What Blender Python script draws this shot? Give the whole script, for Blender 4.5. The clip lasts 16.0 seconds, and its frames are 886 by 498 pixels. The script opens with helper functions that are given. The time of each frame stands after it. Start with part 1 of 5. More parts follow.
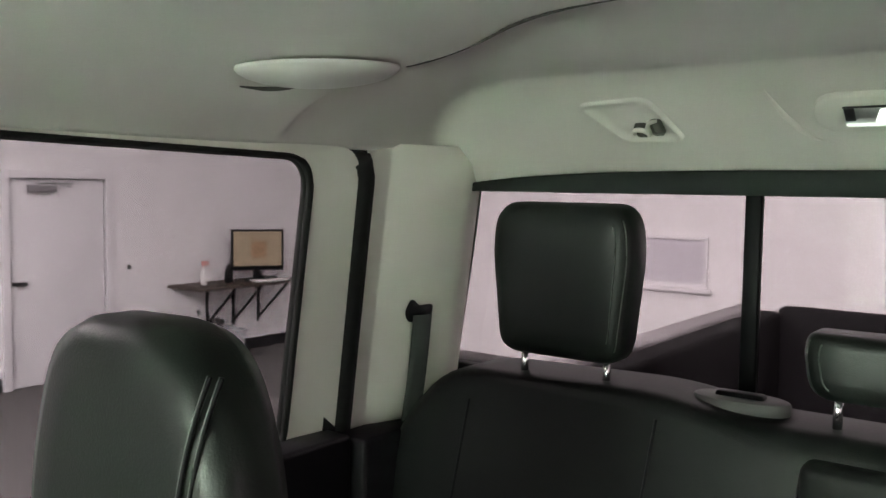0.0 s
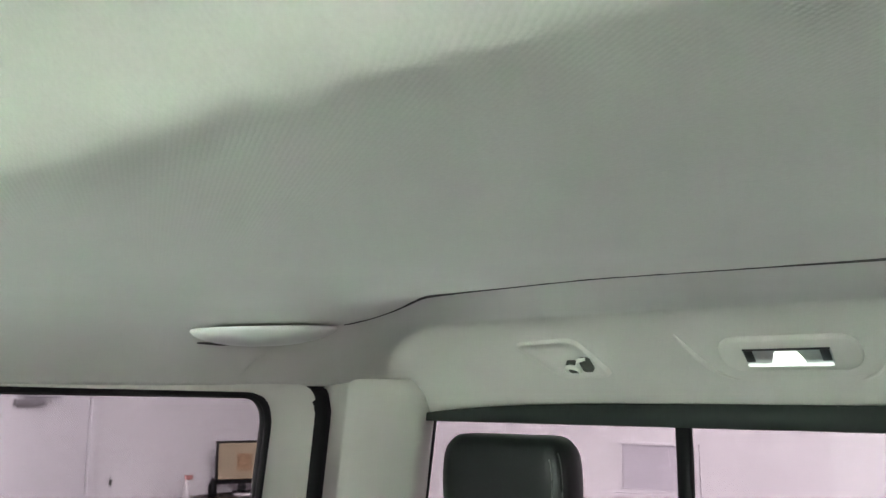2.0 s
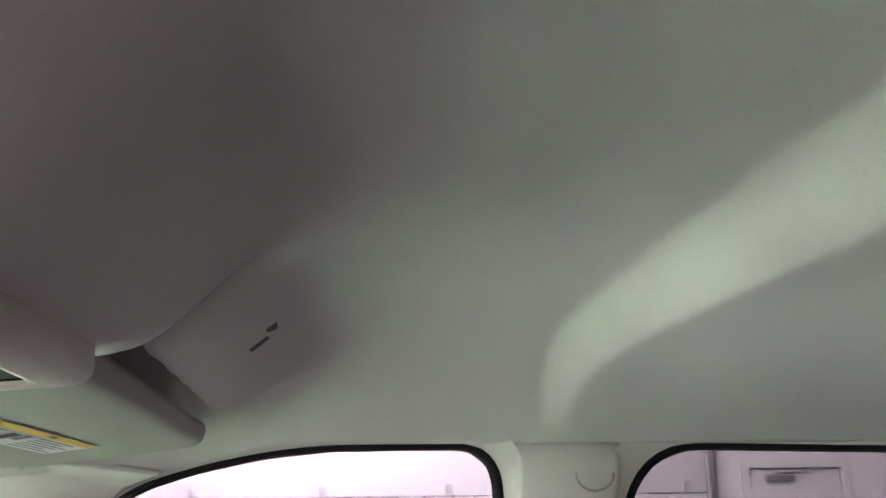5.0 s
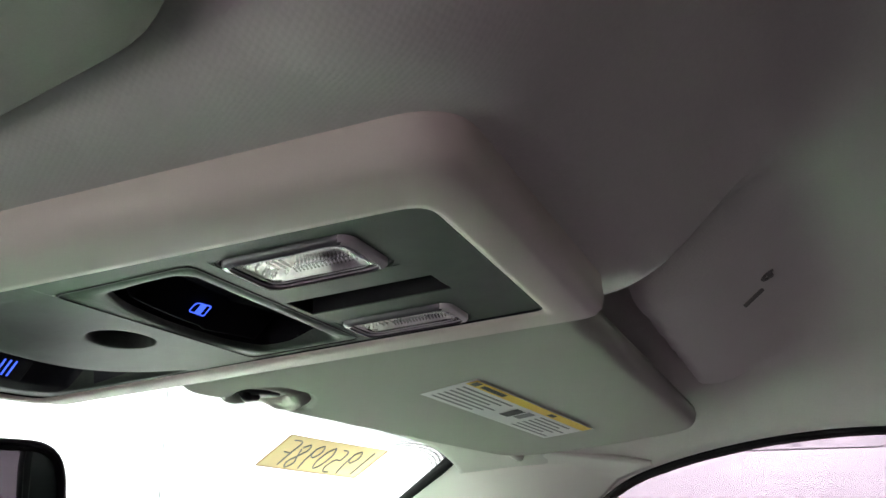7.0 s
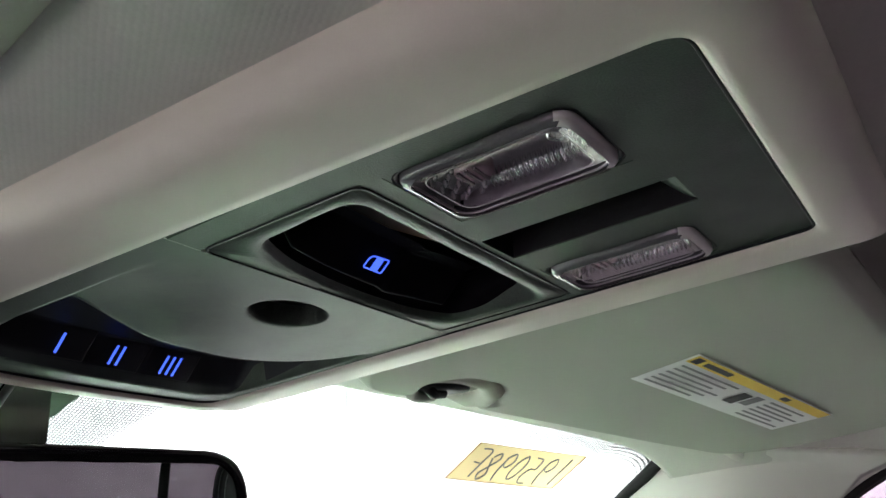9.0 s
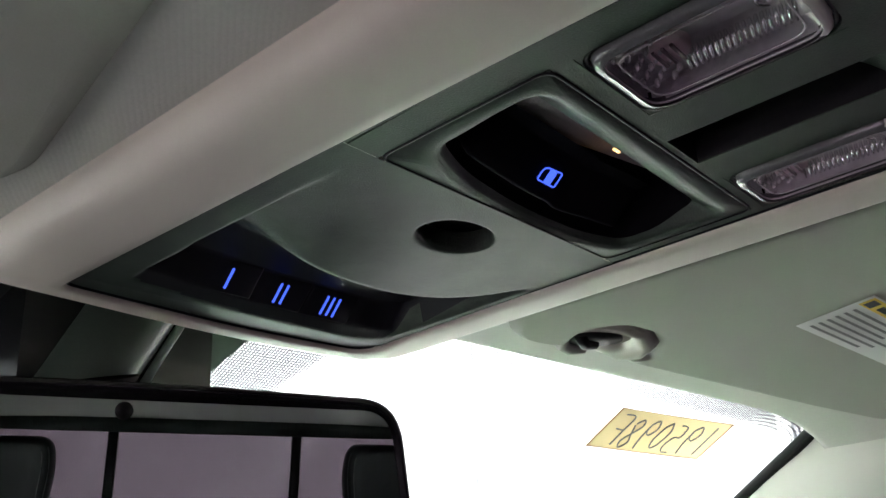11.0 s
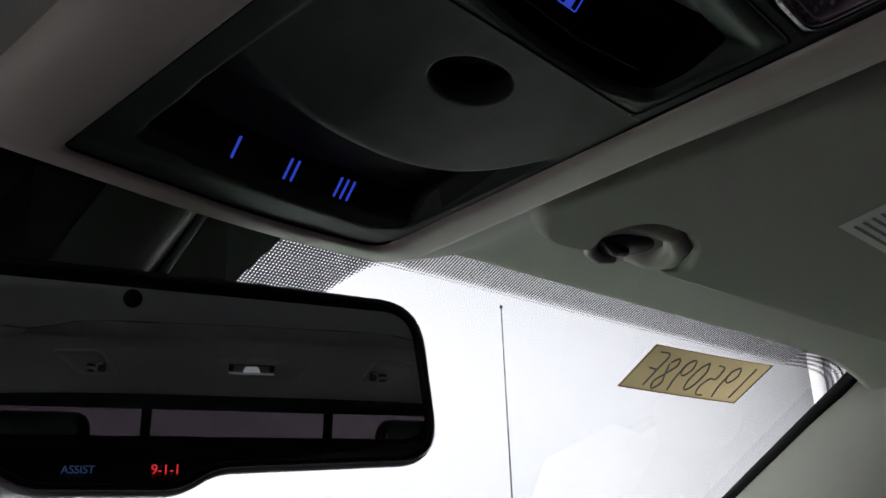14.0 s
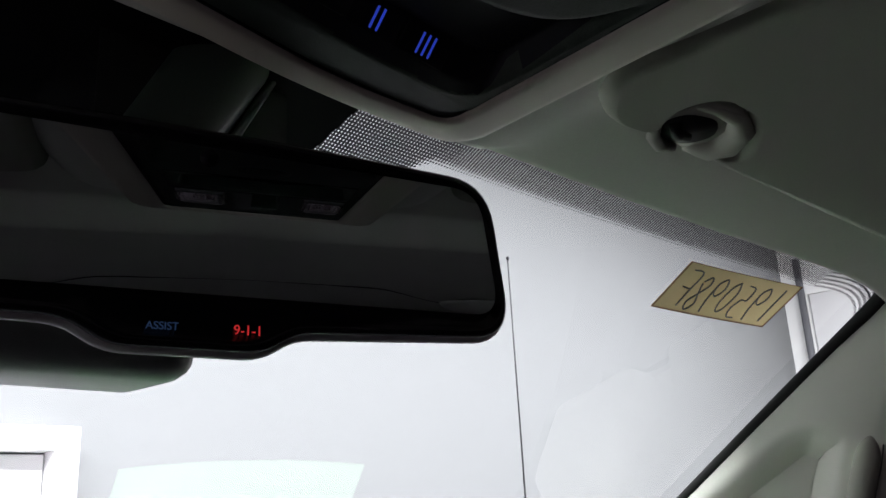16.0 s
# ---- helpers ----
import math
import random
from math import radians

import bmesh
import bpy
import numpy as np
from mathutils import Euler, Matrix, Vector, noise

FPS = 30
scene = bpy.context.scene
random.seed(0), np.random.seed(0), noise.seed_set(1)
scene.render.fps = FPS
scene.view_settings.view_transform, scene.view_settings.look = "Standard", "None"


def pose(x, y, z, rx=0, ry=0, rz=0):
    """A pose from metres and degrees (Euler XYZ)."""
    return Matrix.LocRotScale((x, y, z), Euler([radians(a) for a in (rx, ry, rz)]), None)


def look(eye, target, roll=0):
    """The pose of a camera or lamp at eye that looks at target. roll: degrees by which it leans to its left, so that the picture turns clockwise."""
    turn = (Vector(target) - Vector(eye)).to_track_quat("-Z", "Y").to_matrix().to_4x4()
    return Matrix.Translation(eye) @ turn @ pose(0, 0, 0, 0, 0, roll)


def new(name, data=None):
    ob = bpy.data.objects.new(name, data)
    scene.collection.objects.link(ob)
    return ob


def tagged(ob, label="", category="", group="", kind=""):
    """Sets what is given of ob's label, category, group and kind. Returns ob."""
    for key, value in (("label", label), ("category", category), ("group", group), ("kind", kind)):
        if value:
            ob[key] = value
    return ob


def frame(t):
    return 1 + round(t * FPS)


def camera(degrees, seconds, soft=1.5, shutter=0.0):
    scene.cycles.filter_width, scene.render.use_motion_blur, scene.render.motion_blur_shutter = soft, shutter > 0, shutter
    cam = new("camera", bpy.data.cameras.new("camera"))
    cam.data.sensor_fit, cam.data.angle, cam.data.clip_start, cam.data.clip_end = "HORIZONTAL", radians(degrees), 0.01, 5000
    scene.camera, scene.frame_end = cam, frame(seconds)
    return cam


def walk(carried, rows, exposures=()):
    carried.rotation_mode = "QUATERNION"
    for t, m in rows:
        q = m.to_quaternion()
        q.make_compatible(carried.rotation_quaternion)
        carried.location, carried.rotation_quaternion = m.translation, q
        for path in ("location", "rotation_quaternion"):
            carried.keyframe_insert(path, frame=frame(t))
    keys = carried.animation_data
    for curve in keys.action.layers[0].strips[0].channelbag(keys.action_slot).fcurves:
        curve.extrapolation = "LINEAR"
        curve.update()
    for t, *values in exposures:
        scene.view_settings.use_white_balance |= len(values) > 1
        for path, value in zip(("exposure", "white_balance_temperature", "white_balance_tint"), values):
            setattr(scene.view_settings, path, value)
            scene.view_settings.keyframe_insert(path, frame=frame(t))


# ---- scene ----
cam = camera(54.5, 16.0)
PATH = [
    (0, (-0.174, 1.313, 1.53), (1.031, -0.277, 1.387), 0.8),
    (0.5, (-0.211, 1.332, 1.551), (0.945, -0.3, 1.597), 0.4),
    (1, (-0.239, 1.345, 1.574), (0.86, -0.318, 1.737), 0.2),
    (1.5, (-0.272, 1.362, 1.579), (0.812, -0.302, 1.813), -0.1),
    (2, (-0.302, 1.361, 1.579), (0.883, -0.217, 1.904), 0.1),
    (2.5, (-0.325, 1.37, 1.577), (1.007, -0.079, 1.935), 0.7),
    (3, (-0.346, 1.356, 1.575), (1.136, 0.07, 1.963), 1.0),
    (3.5, (-0.372, 1.36, 1.577), (1.224, 0.229, 1.995), 0.5),
    (4, (-0.383, 1.397, 1.578), (1.323, 0.456, 2.03), -0.1),
    (4.5, (-0.38, 1.433, 1.566), (1.46, 0.817, 2.048), -0.6),
    (5, (-0.365, 1.46, 1.551), (1.554, 1.206, 2.054), -0.6),
    (5.2, (-0.359, 1.462, 1.546), (1.572, 1.345, 2.054), -0.5),
    (7.3, (-0.303, 1.516, 1.51), (1.439, 2.313, 2.083), -0.7),
    (7.5, (-0.3, 1.525, 1.51), (1.416, 2.376, 2.085), -0.7),
    (8, (-0.268, 1.535, 1.503), (1.397, 2.474, 2.09), -1.1),
    (8.5, (-0.242, 1.552, 1.502), (1.391, 2.541, 2.098), -2.4),
    (9, (-0.238, 1.56, 1.502), (1.363, 2.581, 2.129), -2.9),
    (9.5, (-0.24, 1.566, 1.503), (1.321, 2.639, 2.145), -2.9),
    (10, (-0.24, 1.558, 1.506), (1.267, 2.711, 2.14), -2.4),
    (10.2, (-0.238, 1.569, 1.499), (1.253, 2.743, 2.13), -2.3),
    (12.3, (-0.236, 1.596, 1.47), (1.179, 2.863, 2.099), -2.2),
    (12.5, (-0.232, 1.596, 1.467), (1.177, 2.868, 2.097), -2.2),
    (13, (-0.224, 1.599, 1.464), (1.176, 2.884, 2.089), -2.2),
    (13.5, (-0.218, 1.609, 1.446), (1.18, 2.896, 2.072), -2.4),
    (14, (-0.208, 1.61, 1.436), (1.196, 2.895, 2.052), -2.2),
    (14.5, (-0.215, 1.624, 1.435), (1.194, 2.904, 2.048), -2.2),
    (15, (-0.22, 1.642, 1.414), (1.202, 2.906, 2.028), -2.5),
    (15.5, (-0.221, 1.657, 1.398), (1.219, 2.909, 1.997), -2.9),
    (16, (-0.223, 1.662, 1.388), (1.219, 2.922, 1.963), -3.0),
]
EXPOSURES = [(0.0, 1.76, 6850, -10), (0.5, 1.80, 6800, -11), (1.0, 1.9, 6700, -9), (2.0, 1.95, 6500, -5), (2.7, 1.85, 6500, -2), (3.5, 1.6, 6450, 7), (4.0, 1.05, 6400, 12), (4.5, 1.15, 6450, 6), (5.0, 1.4, 6500, 0), (7.3, 0.9, 6400, 3), (7.5, 0.9, 6400, 3), (10.0, 1.1, 6350, 6), (12.5, 0.45, 6400, 11), (13.4, -0.22, 6400, 13), (13.9, -1.15, 6300, 17), (16.0, -1.55, 6250, 15)]
walk(cam, [(t, look(eye, target, roll)) for t, eye, target, roll in PATH], EXPOSURES)

# ---- light ----
world = bpy.data.worlds.new("world")
scene.world = world
world.use_nodes = True
world.node_tree.nodes["Background"].inputs[0].default_value = (0.8, 0.85, 1.0, 1)
world.node_tree.nodes["Background"].inputs[1].default_value = 0.02
GROUND = -0.30          # garage floor, below the cab's own zero


def area_lamp(name, x, y, z, sx, sy, watts, colour, rot=(0, 0, 0)):
    data = bpy.data.lights.new(name, "AREA")
    data.shape, data.size, data.size_y, data.energy, data.color = "RECTANGLE", sx, sy, watts, colour
    ob = new(name, data)
    ob.matrix_world = pose(x, y, z, *rot)
    return ob


# assumed ceiling lamps out of view, placed and powered to light walls and cab
area_lamp("unseen_ceiling_light", 1.3, 1.9, 3.5, 8.6, 0.6, 3900, (1.0, 0.93, 1.0))
area_lamp("unseen_ceiling_light", 4.9, -1.0, 3.5, 0.5, 6.0, 130, (1.0, 0.92, 0.99))
area_lamp("unseen_ceiling_light", 1.0, -4.0, 3.5, 7.0, 0.5, 360, (1.0, 0.92, 0.99))
# added fill from the driver's side, in an assumed opening that is out of view
area_lamp("left_fill_light", -4.95, 1.2, 1.45, 5.0, 2.4, 620, (1.0, 0.86, 0.95), (0, -90, 0))

# ---- materials ----


def material(name, base, rough=0.6, metal=0.0, noise_scale=60.0, vary=0.10, bump=0.15, fine=900.0, spec=0.5, dist=0.001, sheen=0.0):
    m = bpy.data.materials.new(name)
    m.use_nodes = True
    nt = m.node_tree
    b = nt.nodes["Principled BSDF"]
    b.inputs["Roughness"].default_value, b.inputs["Metallic"].default_value = rough, metal
    b.inputs["Specular IOR Level"].default_value = spec
    if sheen:
        b.inputs["Sheen Weight"].default_value = sheen
    tc = nt.nodes.new("ShaderNodeTexCoord")
    big = nt.nodes.new("ShaderNodeTexNoise")
    big.inputs["Scale"].default_value, big.inputs["Detail"].default_value = noise_scale * 0.1, 4
    small = nt.nodes.new("ShaderNodeTexNoise")
    small.inputs["Scale"].default_value, small.inputs["Detail"].default_value = fine, 3
    mixn = nt.nodes.new("ShaderNodeMath")
    mixn.operation = "ADD"
    nt.links.new(tc.outputs["Object"], big.inputs["Vector"])
    nt.links.new(tc.outputs["Object"], small.inputs["Vector"])
    nt.links.new(big.outputs["Fac"], mixn.inputs[0])
    nt.links.new(small.outputs["Fac"], mixn.inputs[1])
    ramp = nt.nodes.new("ShaderNodeMapRange")
    ramp.inputs[1].default_value, ramp.inputs[2].default_value = 0.6, 1.4
    nt.links.new(mixn.outputs[0], ramp.inputs[0])
    mix = nt.nodes.new("ShaderNodeMix")
    mix.data_type = "RGBA"
    mix.inputs["A"].default_value = (*[c * (1 - vary) for c in base], 1)
    mix.inputs["B"].default_value = (*[min(1, c * (1 + vary)) for c in base], 1)
    nt.links.new(ramp.outputs[0], mix.inputs["Factor"])
    nt.links.new(mix.outputs["Result"], b.inputs["Base Color"])
    if bump:
        bn = nt.nodes.new("ShaderNodeBump")
        bn.inputs["Strength"].default_value, bn.inputs["Distance"].default_value = bump, dist
        nt.links.new(small.outputs["Fac"], bn.inputs["Height"])
        nt.links.new(bn.outputs["Normal"], b.inputs["Normal"])
    return m


def weave(m, pitch=0.0018, strength=0.27, dist=0.0005):
    """Adds a woven relief to a material: small cells in slanting rows."""
    nt = m.node_tree
    b = nt.nodes["Principled BSDF"]
    tc = nt.nodes.new("ShaderNodeTexCoord")
    vo = nt.nodes.new("ShaderNodeTexVoronoi")
    vo.voronoi_dimensions = "2D"
    vo.inputs["Scale"].default_value, vo.inputs["Randomness"].default_value = 1.0 / pitch, 0.30
    turn = nt.nodes.new("ShaderNodeMapping")
    turn.inputs["Rotation"].default_value = (0, 0, 0.6)
    nt.links.new(tc.outputs["Object"], turn.inputs["Vector"])
    nt.links.new(turn.outputs[0], vo.inputs["Vector"])
    bn = nt.nodes.new("ShaderNodeBump")
    bn.invert = True
    bn.inputs["Strength"].default_value, bn.inputs["Distance"].default_value = strength, dist
    nt.links.new(vo.outputs["Distance"], bn.inputs["Height"])
    nt.links.new(bn.outputs["Normal"], b.inputs["Normal"])
    return m


def glow(name, colour, strength):
    m = bpy.data.materials.new(name)
    m.use_nodes = True
    b = m.node_tree.nodes["Principled BSDF"]
    b.inputs["Base Color"].default_value = (*[c * 0.3 for c in colour], 1)
    b.inputs["Emission Color"].default_value = (*colour, 1)
    b.inputs["Emission Strength"].default_value = strength
    return m


def glass(name, tint, rough=0.0, gloss=0.06):
    """A thin pane: clear tinted pass with a weak mirror coat that grows at grazing angles."""
    m = bpy.data.materials.new(name)
    m.use_nodes = True
    nt = m.node_tree
    nt.nodes.remove(nt.nodes["Principled BSDF"])
    out = nt.nodes["Material Output"]
    tr = nt.nodes.new("ShaderNodeBsdfTransparent")
    tr.inputs[0].default_value = (*tint, 1)
    gl = nt.nodes.new("ShaderNodeBsdfGlossy")
    gl.inputs["Roughness"].default_value = rough
    fr = nt.nodes.new("ShaderNodeLayerWeight")
    fr.inputs["Blend"].default_value = 0.5
    steep = nt.nodes.new("ShaderNodeMath")
    steep.operation = "POWER"
    steep.inputs[1].default_value = 5.0
    nt.links.new(fr.outputs["Facing"], steep.inputs[0])
    mul = nt.nodes.new("ShaderNodeMath")
    mul.operation = "MULTIPLY_ADD"
    mul.inputs[1].default_value, mul.inputs[2].default_value = gloss / 0.04 * 0.9, gloss
    nt.links.new(steep.outputs[0], mul.inputs[0])
    mix = nt.nodes.new("ShaderNodeMixShader")
    nt.links.new(mul.outputs[0], mix.inputs[0])
    nt.links.new(tr.outputs[0], mix.inputs[1])
    nt.links.new(gl.outputs[0], mix.inputs[2])
    nt.links.new(mix.outputs[0], out.inputs[0])
    return m


LINER = weave(material("headliner_fabric", (0.55, 0.54, 0.495), 0.95, vary=0.05, bump=0, fine=500, spec=0.15, sheen=0.2))
TRIM = material("ivory_plastic", (0.68, 0.68, 0.61), 0.55, vary=0.03, bump=0.08, fine=1500, dist=0.0004, spec=0.35)
VISOR = material("visor_vinyl", (0.375, 0.375, 0.325), 0.75, vary=0.04, bump=0.2, fine=1200, dist=0.0005, spec=0.25)
BEZEL = material("tan_console_plastic", (0.58, 0.525, 0.465), 0.5, vary=0.03, bump=0.06, fine=1600, dist=0.0003, spec=0.35)
PANEL = material("dark_grained_plastic", (0.031, 0.043, 0.033), 0.50, noise_scale=700, vary=0.40, bump=0.4, fine=1500, dist=0.0004, spec=0.28)
BLACK = material("black_plastic", (0.009, 0.009, 0.010), 0.42, vary=0.2, bump=0.05, fine=1200, dist=0.0003, spec=0.10)
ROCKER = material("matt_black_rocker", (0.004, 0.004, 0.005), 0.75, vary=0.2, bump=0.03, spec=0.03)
TRAYBLACK = material("shaded_black_tray_plastic", (0.013, 0.014, 0.017), 0.5, vary=0.2, bump=0.1, fine=1300, dist=0.0003, spec=0.20)
GLOSSBLACK = material("gloss_black_plastic", (0.008, 0.008, 0.009), 0.18, vary=0.2, bump=0, fine=900)
DARKSTRIP = material("dark_grained_strip", (0.018, 0.023, 0.020), 0.6, vary=0.2, bump=0.15, fine=900, spec=0.2)
RUBBER = material("black_rubber", (0.010, 0.010, 0.010), 0.7, vary=0.2, bump=0.1, spec=0.15)
LEATHER = material("black_leather", (0.011, 0.014, 0.012), 0.40, vary=0.2, bump=0.4, fine=420, dist=0.0006, spec=0.34)
# the seats' leather again, darkened where the bench caught too much light
BENCHLEATHER = material("dimmed_bench_leather", (0.008, 0.0095, 0.0085), 0.48, vary=0.2, bump=0.4, fine=420, dist=0.0006, spec=0.20)
STITCH = material("grey_thread", (0.13, 0.14, 0.13), 0.8, vary=0.2)
CHROME = material("chrome", (0.75, 0.75, 0.76), 0.12, 1.0, vary=0.03, bump=0)
FITTING = material("header_fitting_plastic", (0.58, 0.57, 0.52), 0.6, vary=0.03, bump=0.08, fine=1500, dist=0.0004, spec=0.3)
LENSWHITE = material("frosted_white_lens", (0.66, 0.66, 0.63), 0.3, vary=0.03, bump=0.05, fine=700)
DARKLINE = material("dark_grey_seam_and_shade", (0.07, 0.07, 0.065), 0.9, vary=0.2, bump=0.1, spec=0.1)
CARPET = material("dark_carpet", (0.03, 0.03, 0.03), 0.95, vary=0.3, bump=0.5)
WALLWHITE = material("white_wall_paint", (0.80, 0.79, 0.79), 0.85, noise_scale=4, vary=0.02, bump=0.03, fine=60)
# white paint darkened to hold the wall's brightness down under the strong lamp
FRONTWALL = material("dimmed_front_wall_paint", (0.21, 0.2125, 0.2165), 0.85, noise_scale=4, vary=0.02, bump=0.03, fine=60)
DOORWHITE = material("white_door_paint", (0.74, 0.73, 0.74), 0.5, noise_scale=6, vary=0.02, bump=0.03, fine=120)
CONCRETE = material("grey_concrete", (0.10, 0.095, 0.092), 0.7, noise_scale=8, vary=0.2, bump=0.2, fine=90)
DARKWOOD = material("dark_board", (0.06, 0.045, 0.035), 0.6, vary=0.3)
DARKMETAL = material("dark_metal", (0.03, 0.03, 0.032), 0.45, 0.6, vary=0.2)
HINGE = material("galvanised_hinge", (0.45, 0.44, 0.46), 0.5, 0.4, vary=0.1)
TRACK = material("galvanised_track", (0.20, 0.20, 0.22), 0.5, 0.5, vary=0.15)
BEDLINER = material("black_bedliner", (0.009, 0.0085, 0.009), 0.8, vary=0.3, bump=0.6, fine=160, dist=0.002, spec=0.06)
PAINT = material("dark_body_paint", (0.035, 0.033, 0.036), 0.25, vary=0.05, bump=0)
BOUNCESILVER = material("silver_bounce_paint", (0.80, 0.80, 0.80), 0.35, 0.0, vary=0.04, bump=0)
PAPERBEIGE = material("manila_card", (0.62, 0.50, 0.27), 0.8, vary=0.06, bump=0.1)
ptree = PAPERBEIGE.node_tree          # thin card: daylight from behind glows through it
see = ptree.nodes.new("ShaderNodeBsdfTranslucent")
see.inputs[0].default_value = (0.80, 0.66, 0.36, 1)
both = ptree.nodes.new("ShaderNodeMixShader")
both.inputs[0].default_value = 0.34
ptree.links.new(ptree.nodes["Principled BSDF"].outputs[0], both.inputs[1])
ptree.links.new(see.outputs[0], both.inputs[2])
ptree.links.new(both.outputs[0], ptree.nodes["Material Output"].inputs[0])
PAPERWHITE = material("white_label_paper", (0.78, 0.78, 0.76), 0.6, vary=0.02, bump=0)
PALEGREEN = material("pale_green_paper", (0.48, 0.85, 0.49), 0.8, vary=0.03, bump=0)
YELLOW = material("yellow_label_print", (0.75, 0.52, 0.06), 0.6, vary=0.03, bump=0)
INK = material("black_ink", (0.02, 0.02, 0.02), 0.7, vary=0.1, bump=0)
GREYINK = material("grey_ink", (0.20, 0.20, 0.20), 0.7, vary=0.1, bump=0)
BEIGESCREEN = glow("warm_screen", (0.85, 0.68, 0.45), 0.5)
BLUEGLOW = glow("blue_backlight", (0.06, 0.12, 1.0), 0.9)
REDGLOW = glow("red_backlight", (1.0, 0.05, 0.05), 1.2)
DIMBLUE = glow("dim_blue_backlight", (0.12, 0.25, 0.55), 0.25)
WARMGLOW = glow("amber_led", (1.0, 0.55, 0.2), 1.5)
WINDSHIELD = glass("windshield_glass", (0.86, 0.96, 0.87), gloss=0.05)
SIDEGLASS = glass("side_glass", (0.30, 0.278, 0.296), gloss=0.01)
PRIVACY = glass("privacy_glass", (0.215, 0.20, 0.212), gloss=0.006)
REARGLASS = glass("rear_glass", (0.25, 0.23, 0.244), gloss=0.004)
LENSCLEAR = glass("clear_lens", (0.86, 0.83, 0.86), rough=0.03, gloss=0.04)
RIBGREY = material("moulded_clear_ribs", (0.60, 0.58, 0.60), 0.2, vary=0.2, bump=0)
LENSRIM = material("clear_rim", (0.10, 0.10, 0.105), 0.15, vary=0.15, bump=0)
MIRROR = material("tinted_mirror", (0.33, 0.345, 0.35), 0.0, 1.0, vary=0.0, bump=0)

# ---- shape helpers ----


def mesh_of(name, verts, faces, mat, smooth=True):
    me = bpy.data.meshes.new(name)
    me.from_pydata([tuple(v) for v in verts], [], faces)
    me.update()
    bm = bmesh.new()
    bm.from_mesh(me)
    bmesh.ops.recalc_face_normals(bm, faces=bm.faces)
    bm.to_mesh(me)
    bm.free()
    if smooth:
        for p in me.polygons:
            p.use_smooth = True
    me.materials.append(mat)
    return me


def part(name, data, mat=None, parent=None, label="", at=None):
    """Links a mesh, or a bmesh, as one object, under its thing where one is given."""
    if isinstance(data, bmesh.types.BMesh):
        me = bpy.data.meshes.new(name)
        data.to_mesh(me)
        data.free()
        data = me
        if mat:
            me.materials.append(mat)
    ob = new(name, data)
    if parent:
        ob.parent = parent
    if at is not None:
        ob.matrix_basis = at
    if label:
        ob["label"] = label
    return ob


def thing(name, label, category, group="", kind="", at=None):
    ob = new(name)
    ob.empty_display_size = 0.05
    if at is not None:
        ob.matrix_basis = at
    return tagged(ob, label, category, group, kind)


def box(sx, sy, sz, bevel=0.0, seg=2, centre=(0, 0, 0)):
    bm = bmesh.new()
    bmesh.ops.create_cube(bm, size=1.0)
    bmesh.ops.scale(bm, vec=(sx, sy, sz), verts=bm.verts)
    if bevel:
        bmesh.ops.bevel(bm, geom=list(bm.edges), offset=bevel, segments=seg, profile=0.5, affect="EDGES")
        for f in bm.faces:
            f.smooth = True
    bmesh.ops.translate(bm, vec=centre, verts=bm.verts)
    return bm


def boxpart(name, lo, hi, mat, parent=None, bevel=0.0, label=""):
    c = [(a + b) / 2 for a, b in zip(lo, hi)]
    s = [abs(b - a) for a, b in zip(lo, hi)]
    return part(name, box(*s, bevel, 2, c), mat, parent, label)


def rounded(points, radius, n=6):
    """A closed outline with its corners rounded; n + 1 points a corner."""
    out = []
    k = len(points)
    for i in range(k):
        r = radius[i] if isinstance(radius, (list, tuple)) else radius
        p, a, b = Vector(points[i]), Vector(points[i - 1]), Vector(points[(i + 1) % k])
        da, db = (a - p), (b - p)
        r = min(r, da.length * 0.49, db.length * 0.49)
        s, e = p + da.normalized() * r, p + db.normalized() * r
        for j in range(n + 1):
            t = j / n
            out.append(s * (1 - t) ** 2 + p * 2 * t * (1 - t) + e * t ** 2)
    return out


def loft(loops, cap0=True, cap1=True):
    """Verts and faces of loops of equal count, joined in order."""
    n = len(loops[0])
    verts = [v for lp in loops for v in lp]
    faces = []
    for i in range(len(loops) - 1):
        for j in range(n):
            a, b = i * n + j, i * n + (j + 1) % n
            faces.append((a, b, b + n, a + n))
    if cap0:
        faces.append(tuple(range(n - 1, -1, -1)))
    if cap1:
        faces.append(tuple(range((len(loops) - 1) * n, len(loops) * n)))
    return verts, faces


def plate(name, outline, z0, z1, mat, parent=None, bevel=0.0015, label="", at=None):
    """A flat plate with a rounded rim, from a 2D outline."""
    c = sum((Vector(p) for p in outline), Vector((0, 0))) / len(outline)

    def ring(z, inset):
        res = []
        for p in outline:
            d = Vector(p) - c
            q = Vector(p) - d.normalized() * inset
            res.append((q.x, q.y, z))
        return res
    b = min(bevel, abs(z1 - z0) * 0.45)
    sg = 1 if z1 > z0 else -1
    loops = [ring(z0, b), ring(z0 + sg * b * 0.3, b * 0.3), ring(z0 + sg * b, 0), ring(z1 - sg * b, 0), ring(z1 - sg * b * 0.3, b * 0.3), ring(z1, b)]
    v, f = loft(loops)
    me = mesh_of(name, v, f, mat)
    ob = part(name, me, None, parent, label, at)
    sharp_by_angle(me)
    return ob


def sharp_by_angle(me, degrees=40):
    bm = bmesh.new()
    bm.from_mesh(me)
    for e in bm.edges:
        if len(e.link_faces) == 2 and e.calc_face_angle(0) > radians(degrees):
            e.smooth = False
    bm.to_mesh(me)
    bm.free()


